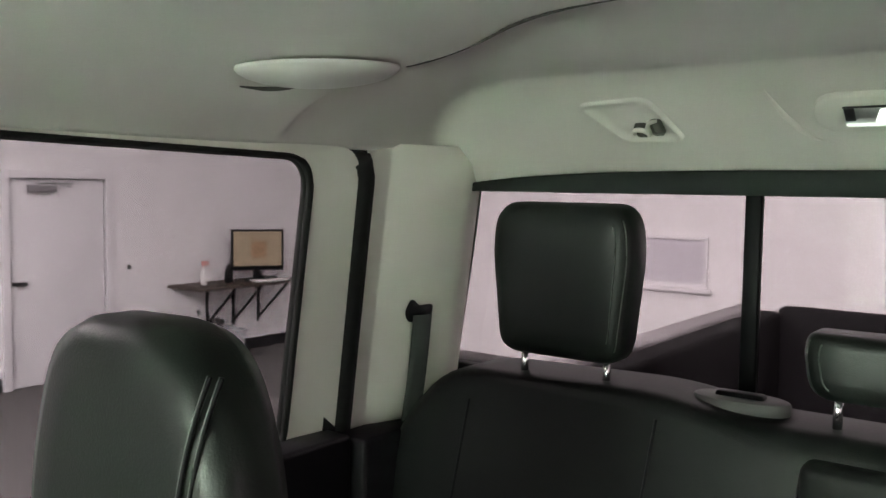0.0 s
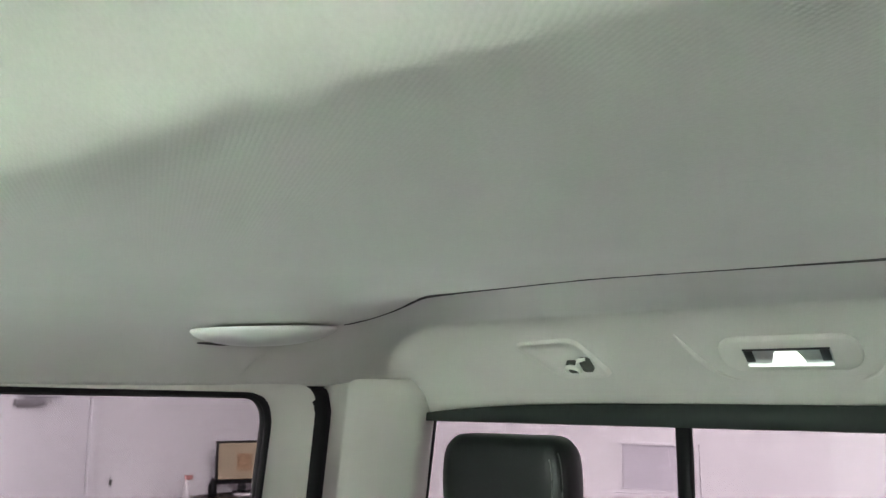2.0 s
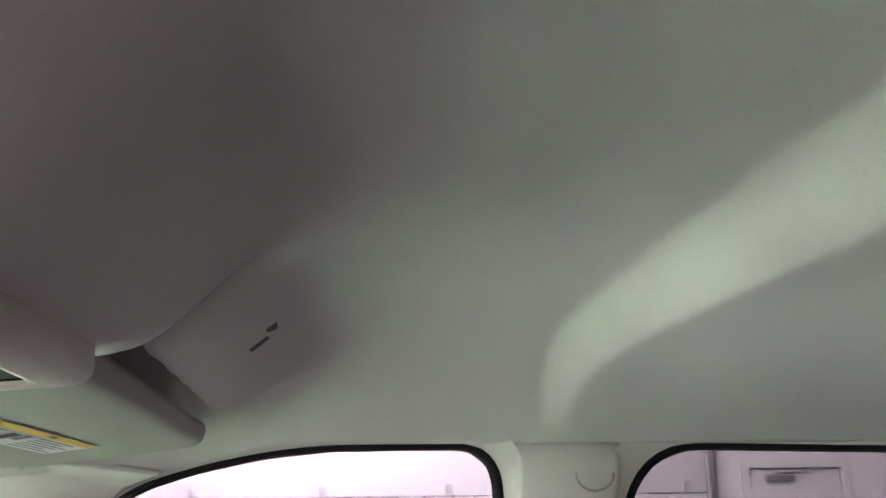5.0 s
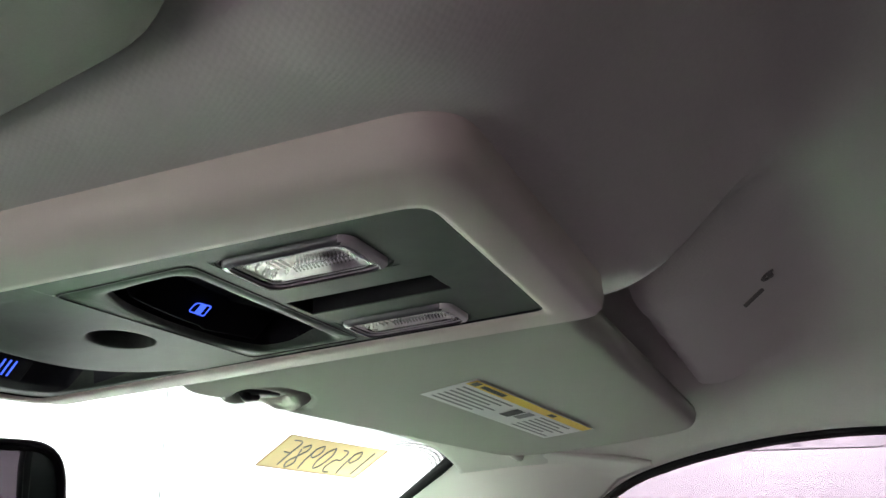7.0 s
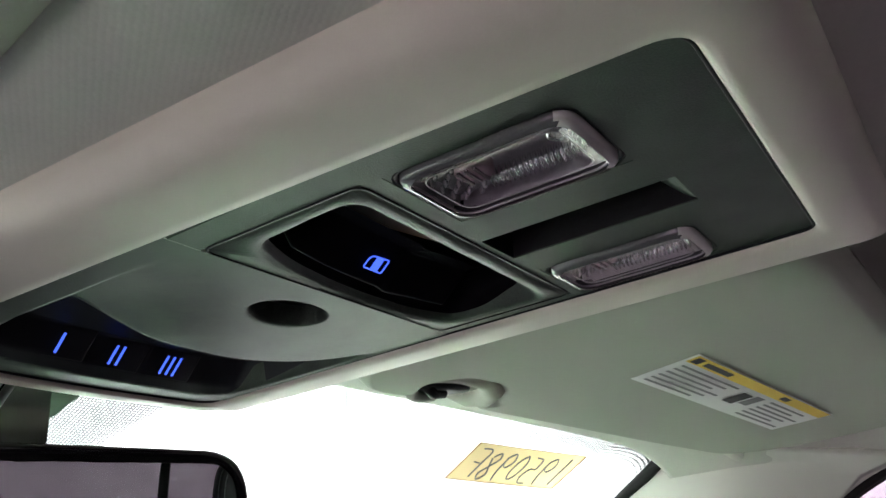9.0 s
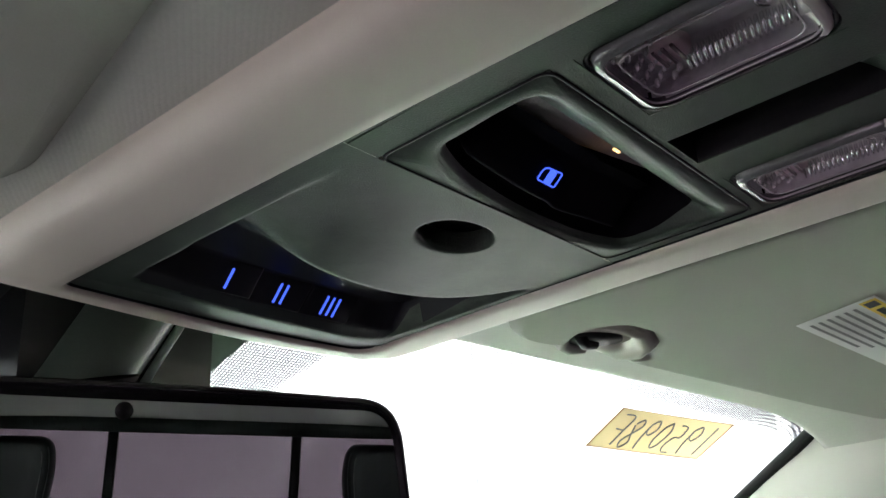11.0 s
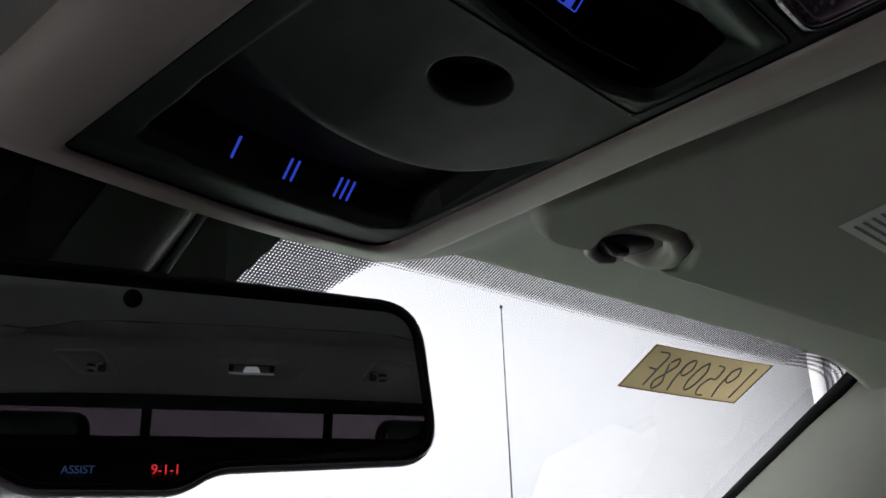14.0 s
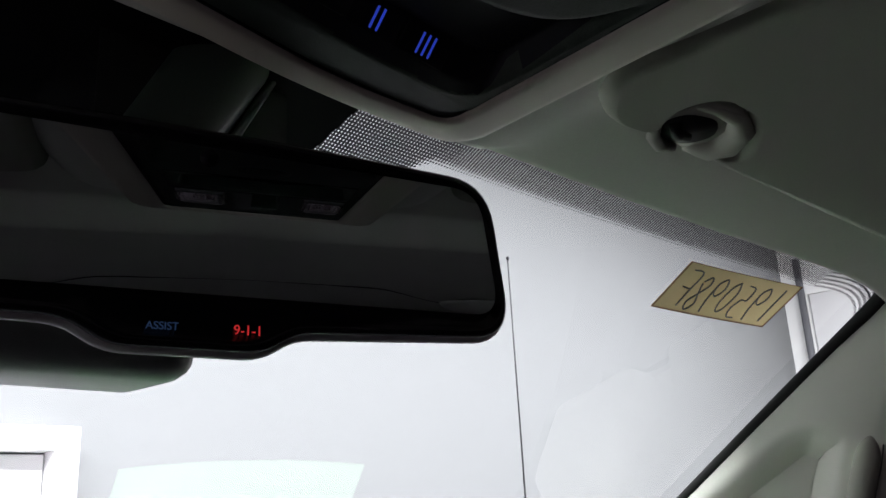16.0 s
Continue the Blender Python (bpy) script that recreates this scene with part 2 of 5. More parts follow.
def tube(name, pts, radius, mat, parent=None, label="", n=8, closed=False, at=None):
    """A round bar along a line of points."""
    pts = [Vector(p) for p in pts]
    loops = []
    k = len(pts)
    for i, p in enumerate(pts):
        if closed:
            d = pts[(i + 1) % k] - pts[i - 1]
        else:
            d = pts[min(i + 1, k - 1)] - pts[max(i - 1, 0)]
        d.normalize()
        u = d.cross(Vector((0, 0, 1)))
        if u.length < 0.01:
            u = d.cross(Vector((1, 0, 0)))
        u.normalize()
        w = d.cross(u)
        r = radius[i] if isinstance(radius, (list, tuple)) else radius
        loops.append([p + (u * math.cos(2 * math.pi * j / n) + w * math.sin(2 * math.pi * j / n)) * r for j in range(n)])
    if closed:
        v, f = loft(loops, False, False)
        m = len(loops)
        for j in range(n):
            a, b = (m - 1) * n + j, (m - 1) * n + (j + 1) % n
            f.append((a, b, (j + 1) % n, j))
    else:
        v, f = loft(loops)
    return part(name, mesh_of(name, v, f, mat), None, parent, label, at)


def sheet(name, fn, nu, nv, mat, parent=None, label="", thick=0.0, flip=False, at=None):
    """A curved sheet from fn(u, v) -> point with u, v in 0..1; thick adds a back along the normal."""
    verts = [Vector(fn(i / nu, j / nv)) for j in range(nv + 1) for i in range(nu + 1)]
    faces = []
    for j in range(nv):
        for i in range(nu):
            a = j * (nu + 1) + i
            q = (a, a + 1, a + nu + 2, a + nu + 1)
            faces.append(q[::-1] if flip else q)
    me = bpy.data.meshes.new(name)
    me.from_pydata([tuple(v) for v in verts], [], faces)
    me.update()
    for p in me.polygons:
        p.use_smooth = True
    me.materials.append(mat)
    ob = part(name, me, None, parent, label, at)
    if thick:
        mod = ob.modifiers.new("thickness", "SOLIDIFY")
        mod.thickness, mod.offset = thick, -1
    return ob


def ease(a, b, x):
    t = min(1.0, max(0.0, (x - a) / (b - a)))
    return t * t * (3 - 2 * t)


def text_on(name, words, size, mat, at, parent=None, extrude=0.0002, label="", align="CENTER", thin=0.0):
    cu = bpy.data.curves.new(name, "FONT")
    cu.body, cu.size, cu.extrude, cu.align_x, cu.align_y = words, size, extrude, align, "CENTER"
    cu.offset = thin
    tmp = bpy.data.objects.new(name, cu)
    scene.collection.objects.link(tmp)
    dg = bpy.context.evaluated_depsgraph_get()
    dg.update()
    me = bpy.data.meshes.new_from_object(tmp.evaluated_get(dg))
    bpy.data.objects.remove(tmp)
    me.materials.clear()
    me.materials.append(mat)
    return part(name, me, None, parent, label, at)


# ---- the cab's shell ----


def screen_y(x, z):
    """The windshield's glass: raked back and swept round at the sides."""
    return 2.068 - 0.445 * x * x + 1.88 * (1.58 - z)


def header_z(x):
    return 1.617 - 0.10 * x * x


def header_y(x):
    return screen_y(x, header_z(x)) - 0.006


def window_top(y):
    """Height of the front side window's upper edge."""
    if y < 1.42:
        return 1.584
    if y < 1.70:
        return 1.584 - 0.65 * (y - 1.42) ** 2
    return 1.533 - 0.9 * (y - 1.70)


def panel_back(ax):
    """Where the headliner's main panel ends ahead of the rear header."""
    return 0.765 - 0.03 * ease(0.0, 0.15, ax) - 0.135 * ease(0.12, 0.35, ax) - 0.3 * max(0.0, ax - 0.44)


def visor_plane(x, y):
    return 1.598 - 0.075 * (x - 0.3) - 0.13 * (y - 1.71)


def liner_z(x, y):
    ax = abs(x)
    z = 1.688 + 0.045 * (1 - ease(0.40, 0.78, y)) * (1 - 0.7 * ease(0.25, 0.42, ax))
    back = panel_back(ax)
    drop = 0.038 - 0.017 * (1 - ease(0.62, 1.15, y)) * (1 - ease(0.20, 0.46, ax))
    z -= drop * (1 - ease(1.222, 1.266, y + 0.12 * ax * ax)) * ease(back - 0.022, back, y)
    hz = header_z(x)
    front = hz + (1.688 - hz) * (1 - ease(header_y(x) - 0.40, header_y(x) - 0.01, y))
    z = min(z, front)
    d = math.hypot(max(ax - 0.105, 0), max(1.600 - y, 0))
    pod = 1 - ease(0.030, 0.125, d)
    z += (1.6150 - 0.078 * (y - 1.6) - z) * pod * (1 - ease(1.948, 1.988, y))
    # the lip behind each sun visor, and the pocket above it
    edge = y - 1.613 + 0.043 * (ax - 0.165)
    lip = ease(-0.15, -0.027, edge) * (1 - ease(-0.018, -0.004, edge)) * ease(0.20, 0.27, ax) * (1 - ease(0.53, 0.67, ax))
    z += (1.635 - 0.075 * (ax - 0.3) - z) * lip
    # unseen hump over the visor, added to block light from the windshield
    press = ease(0.022, 0.050, edge) * (1 - ease(1.785, 1.815, y)) * ease(0.20, 0.27, ax) * (1 - ease(0.64, 0.69, ax))
    z += (min(z, visor_plane(ax, y) + 0.019) - z) * press
    start = 0.42 + 0.145 * (1 - ease(0.15, 0.42, y))
    if ax > start:
        k = min(1, (ax - start) / (0.742 - start)) ** (2.0 + 7 * ease(1.45, 1.85, y))
        z += (window_top(y) + 0.002 - z) * k
    if y < 0.26:
        t = (0.26 - y) / 0.195
        low = 1.71 + (1.556 - 0.024 * (ax / 0.72) ** 4 - 1.71) * min(1, t * 0.88 + 0.12 * t * t)
        h = min(1.0, max(0.0, 0.5 + 0.5 * (z - low) / 0.030))
        soft_min = z + (low - z) * h - 0.030 * h * (1 - h)
        z += (soft_min - z) * ease(0.0, 0.25, t)
    return z


def liner(u, v):
    x = (2 * u - 1) * 0.742
    y = 0.065 + (header_y(x) - 0.065) * v
    return (x, y, liner_z(x, y))


ceiling = sheet("ceiling", liner, 130, 340, LINER, thick=0.008, flip=True)
tagged(ceiling, "grey-beige woven fabric headliner with moulded recesses", "headliner", kind="structure")
# dark tube stands in for the crease's shade, thicker where it falls deeper
tube("crease_shade", [(x, panel_back(abs(x)) - 0.002, liner_z(x, panel_back(abs(x))) + 0.0004) for x in [-0.42 + 0.84 * k / 60 for k in range(61)]], [0.0008 + 0.0018 * math.exp(-((abs(-0.42 + 0.84 * k / 60) - 0.24) / 0.09) ** 2) for k in range(61)], DARKLINE, ceiling, "dark line painted as the shade at the panel's rear edge")
roof = part("roof", box(1.60, 2.15, 0.03, 0.01, 2, (0, 1.0, 1.76)), PAINT)
boxpart("roof_front", (-0.79, 1.66, 1.718), (0.79, 2.06, 1.76), PAINT, roof)
tagged(roof, "dark painted steel roof skin above the headliner", "roof", kind="structure")


def side_x(z):
    return 0.738 + (1.578 - z) * 0.14


def top_of(y):
    """Height of a side window's upper edge at either door."""
    return window_top(y) if y > 1.2 else 1.572 + 0.019 * (y - 0.425)


def ring_panel(name, inner, outer, sign, depth, mat, parent, label="", lift=0.0):
    """A frame between two outlines in the y-z plane of the cab's side."""
    def place(p, d):
        return (sign * (side_x(p[1]) + d + lift), p[0], p[1])
    loops = [[place(p, depth) for p in outer], [place(p, 0.0) for p in outer],
             [place(p, 0.012) for p in inner], [place(p, depth) for p in inner]]
    v, f = loft(loops, False, False)
    n = len(inner)
    for j in range(n):
        f.append((3 * n + j, 3 * n + (j + 1) % n, (j + 1) % n, j))
    me = mesh_of(name, v, f, mat)
    sharp_by_angle(me, 30)
    return part(name, me, None, parent, label)


def pillar_edge(z):
    """Where the windshield pillar's trim meets the glass."""
    x = 0.682 + 0.49 * (1.556 - z) - 0.022 * ease(1.560, 1.592, z)
    return x, screen_y(x, z) - 0.008


def pillar_pt(sign, u, v, lift=0.0):
    """The swept pillar trim from the screen's upper corner down to the dash, with a scooped hollow beside the grip."""
    z = 1.588 - 0.50 * v
    xs, ys = pillar_edge(z)
    ye = 1.66 + 0.53 * v
    ze = window_top(ye) + 0.012
    xe = side_x(ze) - 0.004
    bulge = 0.028 * math.sin(math.pi * u) * ease(0.0, 0.15, v) + lift
    scoop = ease(0.0, 0.035, v - 0.272 - 0.16 * max(0.0, u - 0.28)) * ease(0.14, 0.36, u + 0.6 * (v - 0.33)) * (1 - ease(-0.05, 0.0, u - 0.47 - 1.4 * (v - 0.31))) * (1 - ease(0.70, 0.80, v))
    bulge -= 0.034 * scoop
    return (sign * (xs + (xe - xs) * u - bulge), ys + (ye - ys) * u - bulge * 0.6, z + (ze - z) * u)


def side(sign, word):
    wall = thing("wall_" + word, "ivory door frames and pillars of the cab", "cab side", kind="structure")
    rear_in = rounded([(0.416, 1.12), (0.413, 1.572), (1.065, 1.584), (1.12, 1.12)], [0.03, 0.055, 0.10, 0.03], 8)
    rear_out = rounded([(0.312, 1.09), (0.322, 1.588), (1.10, 1.600), (1.15, 1.09)], [0.02, 0.05, 0.06, 0.02], 8)
    arc = [1.38, 1.46, 1.54, 1.62, 1.70]
    front_in = rounded([(1.225, 1.12), (1.245, 1.584), *[(y, window_top(y)) for y in arc], (2.13, 1.146), (2.10, 1.12)], [0.03, 0.06, 0.02, 0.02, 0.02, 0.02, 0.05, 0.03, 0.01], 8)
    front_out = rounded([(1.195, 1.09), (1.215, 1.600), *[(y + 0.006, window_top(y) + 0.018) for y in arc], (2.16, 1.15), (2.13, 1.09)], [0.02, 0.05, 0.02, 0.02, 0.02, 0.02, 0.05, 0.03, 0.01], 8)
    ring_panel("rear_door_frame", rear_in, rear_out, sign, 0.03, TRIM, wall)
    ring_panel("front_door_frame", front_in, front_out, sign, 0.03, TRIM, wall)
    for name, outline in (("rear_window_seal", rear_in), ("front_window_seal", front_in)):
        tube(name, [(sign * (side_x(p[1]) + 0.012), p[0], p[1]) for p in outline], [0.0045 if p[1] > top_of(p[0]) - 0.006 else 0.0060 for p in outline], RUBBER, wall, closed=True)
        tube("glass_channel", [(sign * (side_x(p[1]) + 0.020), p[0], p[1]) for p in outline], [0.006 if p[1] > top_of(p[0]) - 0.006 else 0.0075 for p in outline], RUBBER, wall, closed=True)
    tube("rear_door_seal", [(sign * (side_x(p[1]) + 0.010), p[0] - 0.016, p[1] - 0.004) for p in rear_out[:18] if p[1] < 1.578], 0.021, RUBBER, wall)
    tube("front_door_seal", [(sign * (side_x(p[1]) + 0.006), p[0] - 0.004, p[1] - 0.002) for p in front_out[:18] if p[1] < 1.54], 0.010, RUBBER, wall)

    def b_pillar(u, v):
        z = 1.05 + 0.548 * v
        y = 1.085 + 0.05 * (1 - v) + (0.135 - 0.03 * (1 - v)) * u
        return (sign * (side_x(z) - 0.005 * math.sin(math.pi * u) - 0.003 + 0.022 * ease(0.90, 1.0, v)), y, z)
    sheet("b_pillar", b_pillar, 16, 12, TRIM, wall, "ivory pillar trim", thick=0.006, flip=sign < 0)
    pts = [(sign * (side_x(1.53) - 0.018), 1.125 + 0.05 * math.cos(a) * 0.5, 1.548 + 0.022 * math.sin(a)) for a in
           [math.pi + math.pi * k / 10 for k in range(11)]]
    tube("belt_cover_seam", pts, 0.0018, VISOR, wall)

    def c_pillar(u, v):
        z = 1.12 + 0.48 * v
        bend = [(0.760, 0.290), (0.754, 0.245), (0.744, 0.228), (0.712, 0.125), (0.704, 0.100), (0.716, 0.052)]
        k = u * (len(bend) - 1)
        i = min(int(k), len(bend) - 2)
        t = k - i
        x = bend[i][0] * (1 - t) + bend[i + 1][0] * t
        y = bend[i][1] * (1 - t) + bend[i + 1][1] * t
        return (sign * (x + (1.55 - z) * 0.13), y, z)
    sheet("c_pillar", c_pillar, 25, 10, TRIM, wall, "ivory rear pillar trim", thick=0.015, flip=sign > 0)
    boxpart("quarter_trim", (sign * 0.728, 0.05, 0.5), (sign * 0.80, 0.32, 1.128), BLACK, wall, 0.008, "black lower quarter trim")
    boxpart("door_ledge", (sign * 0.752, 0.322, 0.9), (sign * 0.82, 1.16, 1.135), BLACK, wall, 0.01)
    boxpart("pillar_core", (sign * 0.800, -0.03, 0.5), (sign * 0.83, 0.34, 1.74), BLACK, wall)
    boxpart("sill_core", (sign * 0.775, 1.06, 1.0), (sign * 0.80, 1.24, 1.74), BLACK, wall)
    boxpart("rail_core", (sign * 0.762, -0.03, 1.597), (sign * 0.80, 1.66, 1.76), BLACK, wall)
    boxpart("door_card", (sign * 0.80, 0.25, 0.35), (sign * 0.87, 2.45, 1.13), BLACK, wall, 0.01, "black door panel")
    for name, outline in (("rear_door_glass", rear_in), ("front_door_glass", front_in)):
        n = len(outline)
        v = [(sign * (side_x(p[1]) + 0.022), p[0], p[1]) for p in outline] + [(sign * (side_x(p[1]) + 0.026), p[0], p[1]) for p in outline]
        f = [tuple(range(n)), tuple(range(2 * n - 1, n - 1, -1))]
        g = part(name, mesh_of(name, v, f, PRIVACY if name.startswith("rear") else SIDEGLASS, False), None, wall)

    sheet("a_pillar", lambda u, v: pillar_pt(sign, u, v), 70, 120, TRIM, wall, "ivory windshield pillar trim with a moulded finger hollow", thick=0.01, flip=sign < 0)
    tube("windshield_seal", [(sign * (pillar_edge(z)[0] - 0.007), pillar_edge(z)[1] - 0.006, z) for z in [1.588 - 0.012 * k for k in range(42)]], 0.0070, RUBBER, wall)
    return wall


side(1, "right")
side(-1, "left")

# back of the cab
back_wall = thing("wall_back", "black panel under the rear window", "cab back", kind="structure")
boxpart("back_panel", (-0.80, -0.03, 0.35), (0.80, 0.03, 1.205), BLACK, back_wall, 0.006)
strip = []
for k in range(41):
    x = -0.735 + 1.47 * k / 40
    top = 1.560 - 0.026 * (x / 0.735) ** 4
    strip.append([(x, -0.005, 1.524), (x, 0.083, 1.524), (x, 0.085, 1.526), (x, 0.085, top - 0.002), (x, 0.083, top), (x, -0.005, top)])
v, f = loft(strip)
me = mesh_of("window_header", v, f, DARKSTRIP)
sharp_by_angle(me, 50)
part("window_header", me, None, back_wall, "black strip over the rear window, tapering to its ends")
for sg in (1, -1):
    tube("window_edge_seal", [(sg * 0.732, 0.022, 1.53), (sg * 0.742, 0.022, 1.45), (sg * 0.782, 0.022, 1.19)], 0.012, RUBBER, back_wall)
rear_window = thing("window_1", "three-part sliding rear window with black uprights", "window", kind="structure")
for sg in (1, -1):
    boxpart("window_divider", (sg * 0.2195, 0.001, 1.20), (sg * 0.2445, 0.016, 1.526), BLACK, rear_window, 0.003)
for lo, hi in ((-0.78, -0.232), (-0.232, 0.232), (0.232, 0.78)):
    g = boxpart("pane", (lo, 0.002, 1.20), (hi, 0.006, 1.526), REARGLASS, rear_window)

# windshield
def screen(u, v):
    x = (2 * u - 1) * (0.70 + 0.22 * v)
    z = 1.625 - 0.56 * v
    return (x, screen_y(x, z), z)


windshield = sheet("window_2", screen, 40, 20, WINDSHIELD, thick=0.0)
tagged(windshield, "raked clear windshield with dotted black border", "windshield", kind="structure")


def dash(u, v):
    x = (2 * u - 1) * 0.82
    y = 2.02 + 1.05 * v - 0.25 * x * x
    return (x, y, 1.03 + 0.05 * math.sin(math.pi * min(1, v * 1.2)))


paper = sheet("dash_paper", lambda u, v: (0.315 + 0.28 * u, 2.52 - 0.11 * u + 0.16 * v, 1.087 + 0.004 * v), 6, 6, PALEGREEN, thick=0.002)
tagged(paper, "pale green paper sheet lying on the dashboard", "paper")
dash_top = sheet("dashboard_top", dash, 30, 20, BLACK, thick=0.03)
tagged(dash_top, "plain black grained dashboard top under the windshield", "dashboard", kind="structure")
cab_floor = part("cab_floor", box(1.70, 2.6, 0.04, 0.0, 1, (0, 1.25, 0.33)), CARPET)
tagged(cab_floor, "dark carpeted cab floor", "floor", kind="structure")
firewall = part("firewall", box(1.70, 0.04, 0.75, 0.0, 1, (0, 2.55, 0.68)), BLACK)
tagged(firewall, "black panel closing the front of the footwells", "bulkhead", kind="structure")

# ---- the garage round the truck ----
GX0, GX1, GY0, GY1, GZ = -5.0, 7.3, -6.5, 4.3, 3.6


def garage_box(name, lo, hi, mat, label, cat):
    return tagged(boxpart(name, lo, hi, mat), label, cat, kind="structure")


garage_box("floor", (GX0 - 0.2, GY0 - 0.2, GROUND - 0.1), (GX1 + 0.2, GY1 + 0.2, GROUND), CONCRETE, "grey sealed concrete garage floor", "floor")
garage_box("garage_ceiling", (GX0 - 0.2, GY0 - 0.2, GZ), (GX1 + 0.2, GY1 + 0.2, GZ + 0.1), WALLWHITE, "white painted garage ceiling", "ceiling")
garage_box("wall_west", (GX0 - 0.15, GY0, GROUND), (GX0, -1.4, GZ), WALLWHITE, "plain white painted garage wall", "wall")
# opening left in this wall for the added fill lamp
garage_box("wall_west_2", (GX0 - 0.15, -1.4, 2.7), (GX0, 3.8, GZ), WALLWHITE, "white painted wall over the added opening", "wall")
garage_box("wall_west_3", (GX0 - 0.15, 3.8, GROUND), (GX0, GY1, GZ), WALLWHITE, "plain white painted garage wall", "wall")
garage_box("wall_south", (GX0 - 0.15, GY0 - 0.15, GROUND), (GX1 + 0.15, GY0, GZ), WALLWHITE, "plain white painted garage wall behind the truck", "wall")
# front wall with a door opening
FD0, FD1, FDT = 0.02, 0.92, GROUND + 1.90
garage_box("wall_north", (FD1, GY1, GROUND), (GX1 + 0.15, GY1 + 0.15, GZ), FRONTWALL, "plain white wall ahead of the truck, its paint darkened", "wall")
garage_box("wall_north_2", (GX0 - 0.15, GY1, GROUND), (FD0, GY1 + 0.15, GZ), FRONTWALL, "plain white wall ahead of the truck, its paint darkened", "wall")
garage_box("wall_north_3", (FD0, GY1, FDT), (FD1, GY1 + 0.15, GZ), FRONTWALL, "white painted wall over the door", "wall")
# right wall: pier, door opening, sectional door
RD0, RD1, RDT = -3.24, -2.33, GROUND + 1.86
SD0, SD1 = -1.95, 4.1
garage_box("wall_east", (GX1, GY0 - 0.15, GROUND), (GX1 + 0.15, RD0, GZ), WALLWHITE, "plain white painted garage wall with a shelf", "wall")
garage_box("wall_east_2", (GX1, RD0, RDT), (GX1 + 0.15, RD1, GZ), WALLWHITE, "white painted wall over the door", "wall")
garage_box("wall_east_3", (GX1, RD1, GROUND), (GX1 + 0.15, SD0, GZ), WALLWHITE, "white painted pier beside the door", "wall")
garage_box("wall_east_5", (GX1, SD0, GROUND + 3.29), (GX1 + 0.15, SD1, GZ), WALLWHITE, "white painted wall over the sectional door", "wall")
garage_box("wall_east_4", (GX1, SD1, GROUND), (GX1 + 0.15, GY1, GZ), WALLWHITE, "white painted garage wall", "wall")


def flush_door(name, at, width, height, label, closer=True):
    """A flush door in a steel frame; local x across, y out of the wall, z up."""
    d = thing(name, label, "door", kind="structure", at=at)
    part("door_leaf", box(width - 0.01, 0.045, height - 0.012, 0.003, 2, (width / 2, -0.04, height / 2)), DOORWHITE, d)
    for x0 in (-0.07, width):
        part("door_jamb", box(0.07, 0.16, height + 0.07, 0.004, 2, (x0 + 0.035, -0.05, (height + 0.07) / 2)), DOORWHITE, d)
    part("door_head", box(width, 0.16, 0.07, 0.004, 2, (width / 2, -0.05, height + 0.035)), DOORWHITE, d)
    if closer:
        c = part("door_closer", box(0.26, 0.06, 0.06, 0.008, 2, (0.30, 0.012, height - 0.09)), material("closer_grey", (0.22, 0.21, 0.22), 0.5), d)
        part("closer_arm", box(0.34, 0.02, 0.012, 0.003, 2, (0.42, 0.03, height - 0.045)), DARKMETAL, c)
    part("door_handle", box(0.12, 0.05, 0.03, 0.008, 2, (0.09, 0.0, height * 0.5)), DARKMETAL, d)
    return d


flush_door("door_1", pose(GX1, RD1, GROUND, 0, 0, -90) @ Matrix.Diagonal((1, -1, 1, 1)), 0.91, 1.86, "closed white flush door with a grey closer")
flush_door("door_2", pose(FD0, GY1, GROUND), 0.90, 1.90, "closed white door in a white frame")

# sectional overhead door: panels, hinges and track
sect = thing("garage_door", "closed white sectional overhead garage door with steel hinges", "garage door", kind="structure")
for k in range(6):
    z0 = GROUND + 0.01 + k * 0.548
    boxpart("door_section", (GX1 + 0.02, SD0 + 0.01, z0), (GX1 + 0.07, SD1 - 0.01, min(z0 + 0.540, GZ)), DOORWHITE, sect, 0.006)
    if 0 < k:
        for j in range(6):
            y = -1.752 + j * 1.083
            boxpart("hinge", (GX1 + 0.002, y - 0.028, z0 + 0.02), (GX1 + 0.02, y + 0.028, z0 + 0.10), HINGE, sect, 0.006)
for y in (SD0 - 0.03, SD1 + 0.03):
    tube("track", [(GX1 - 0.05, y, GROUND), (GX1 - 0.05, y, GZ - 0.3)], 0.032, TRACK, sect)


# ---- overhead console ----
SLOPE = math.degrees(math.atan(0.078))
CON = pose(0, 1.6, 1.599, -SLOPE) @ pose(0, 0, 0, 0, 1.72)      # local: x across, y forward, z up; the visible face looks down
console = thing("overhead_console", "tan overhead console with dark grained switch panel", "console", at=CON)


def left_edge(y):
    return -0.0768 - 0.0335 * y


def right_edge(y):
    return 0.0702 + 0.0225 * y


def front_rise(y):
    """The console's front edge turns up towards the glass."""
    return 0.15 * min(max(0.0, y - 0.302), 0.026)


def trapeze(grow, r, n=8):
    """The panel's outline, grown by different amounts at the four sides."""
    out, inn = max(grow, 0), min(grow, 0)
    left, rear, right, ahead = out * 1.08 + inn, out * 0.80 + inn, out * 1.22 + inn, out * 0.69 + inn
    pts = [(left_edge(0) - left, -0.0005 - rear), (right_edge(0) + right, 0.0020 - rear), (right_edge(0.32) + right, 0.3195 + ahead), (0.01, 0.3265 + ahead), (left_edge(0.316) - left * 1.12, 0.3160 + ahead)]
    return rounded(pts, [r, r * 0.6, r, 0.07, r * 0.7], n)


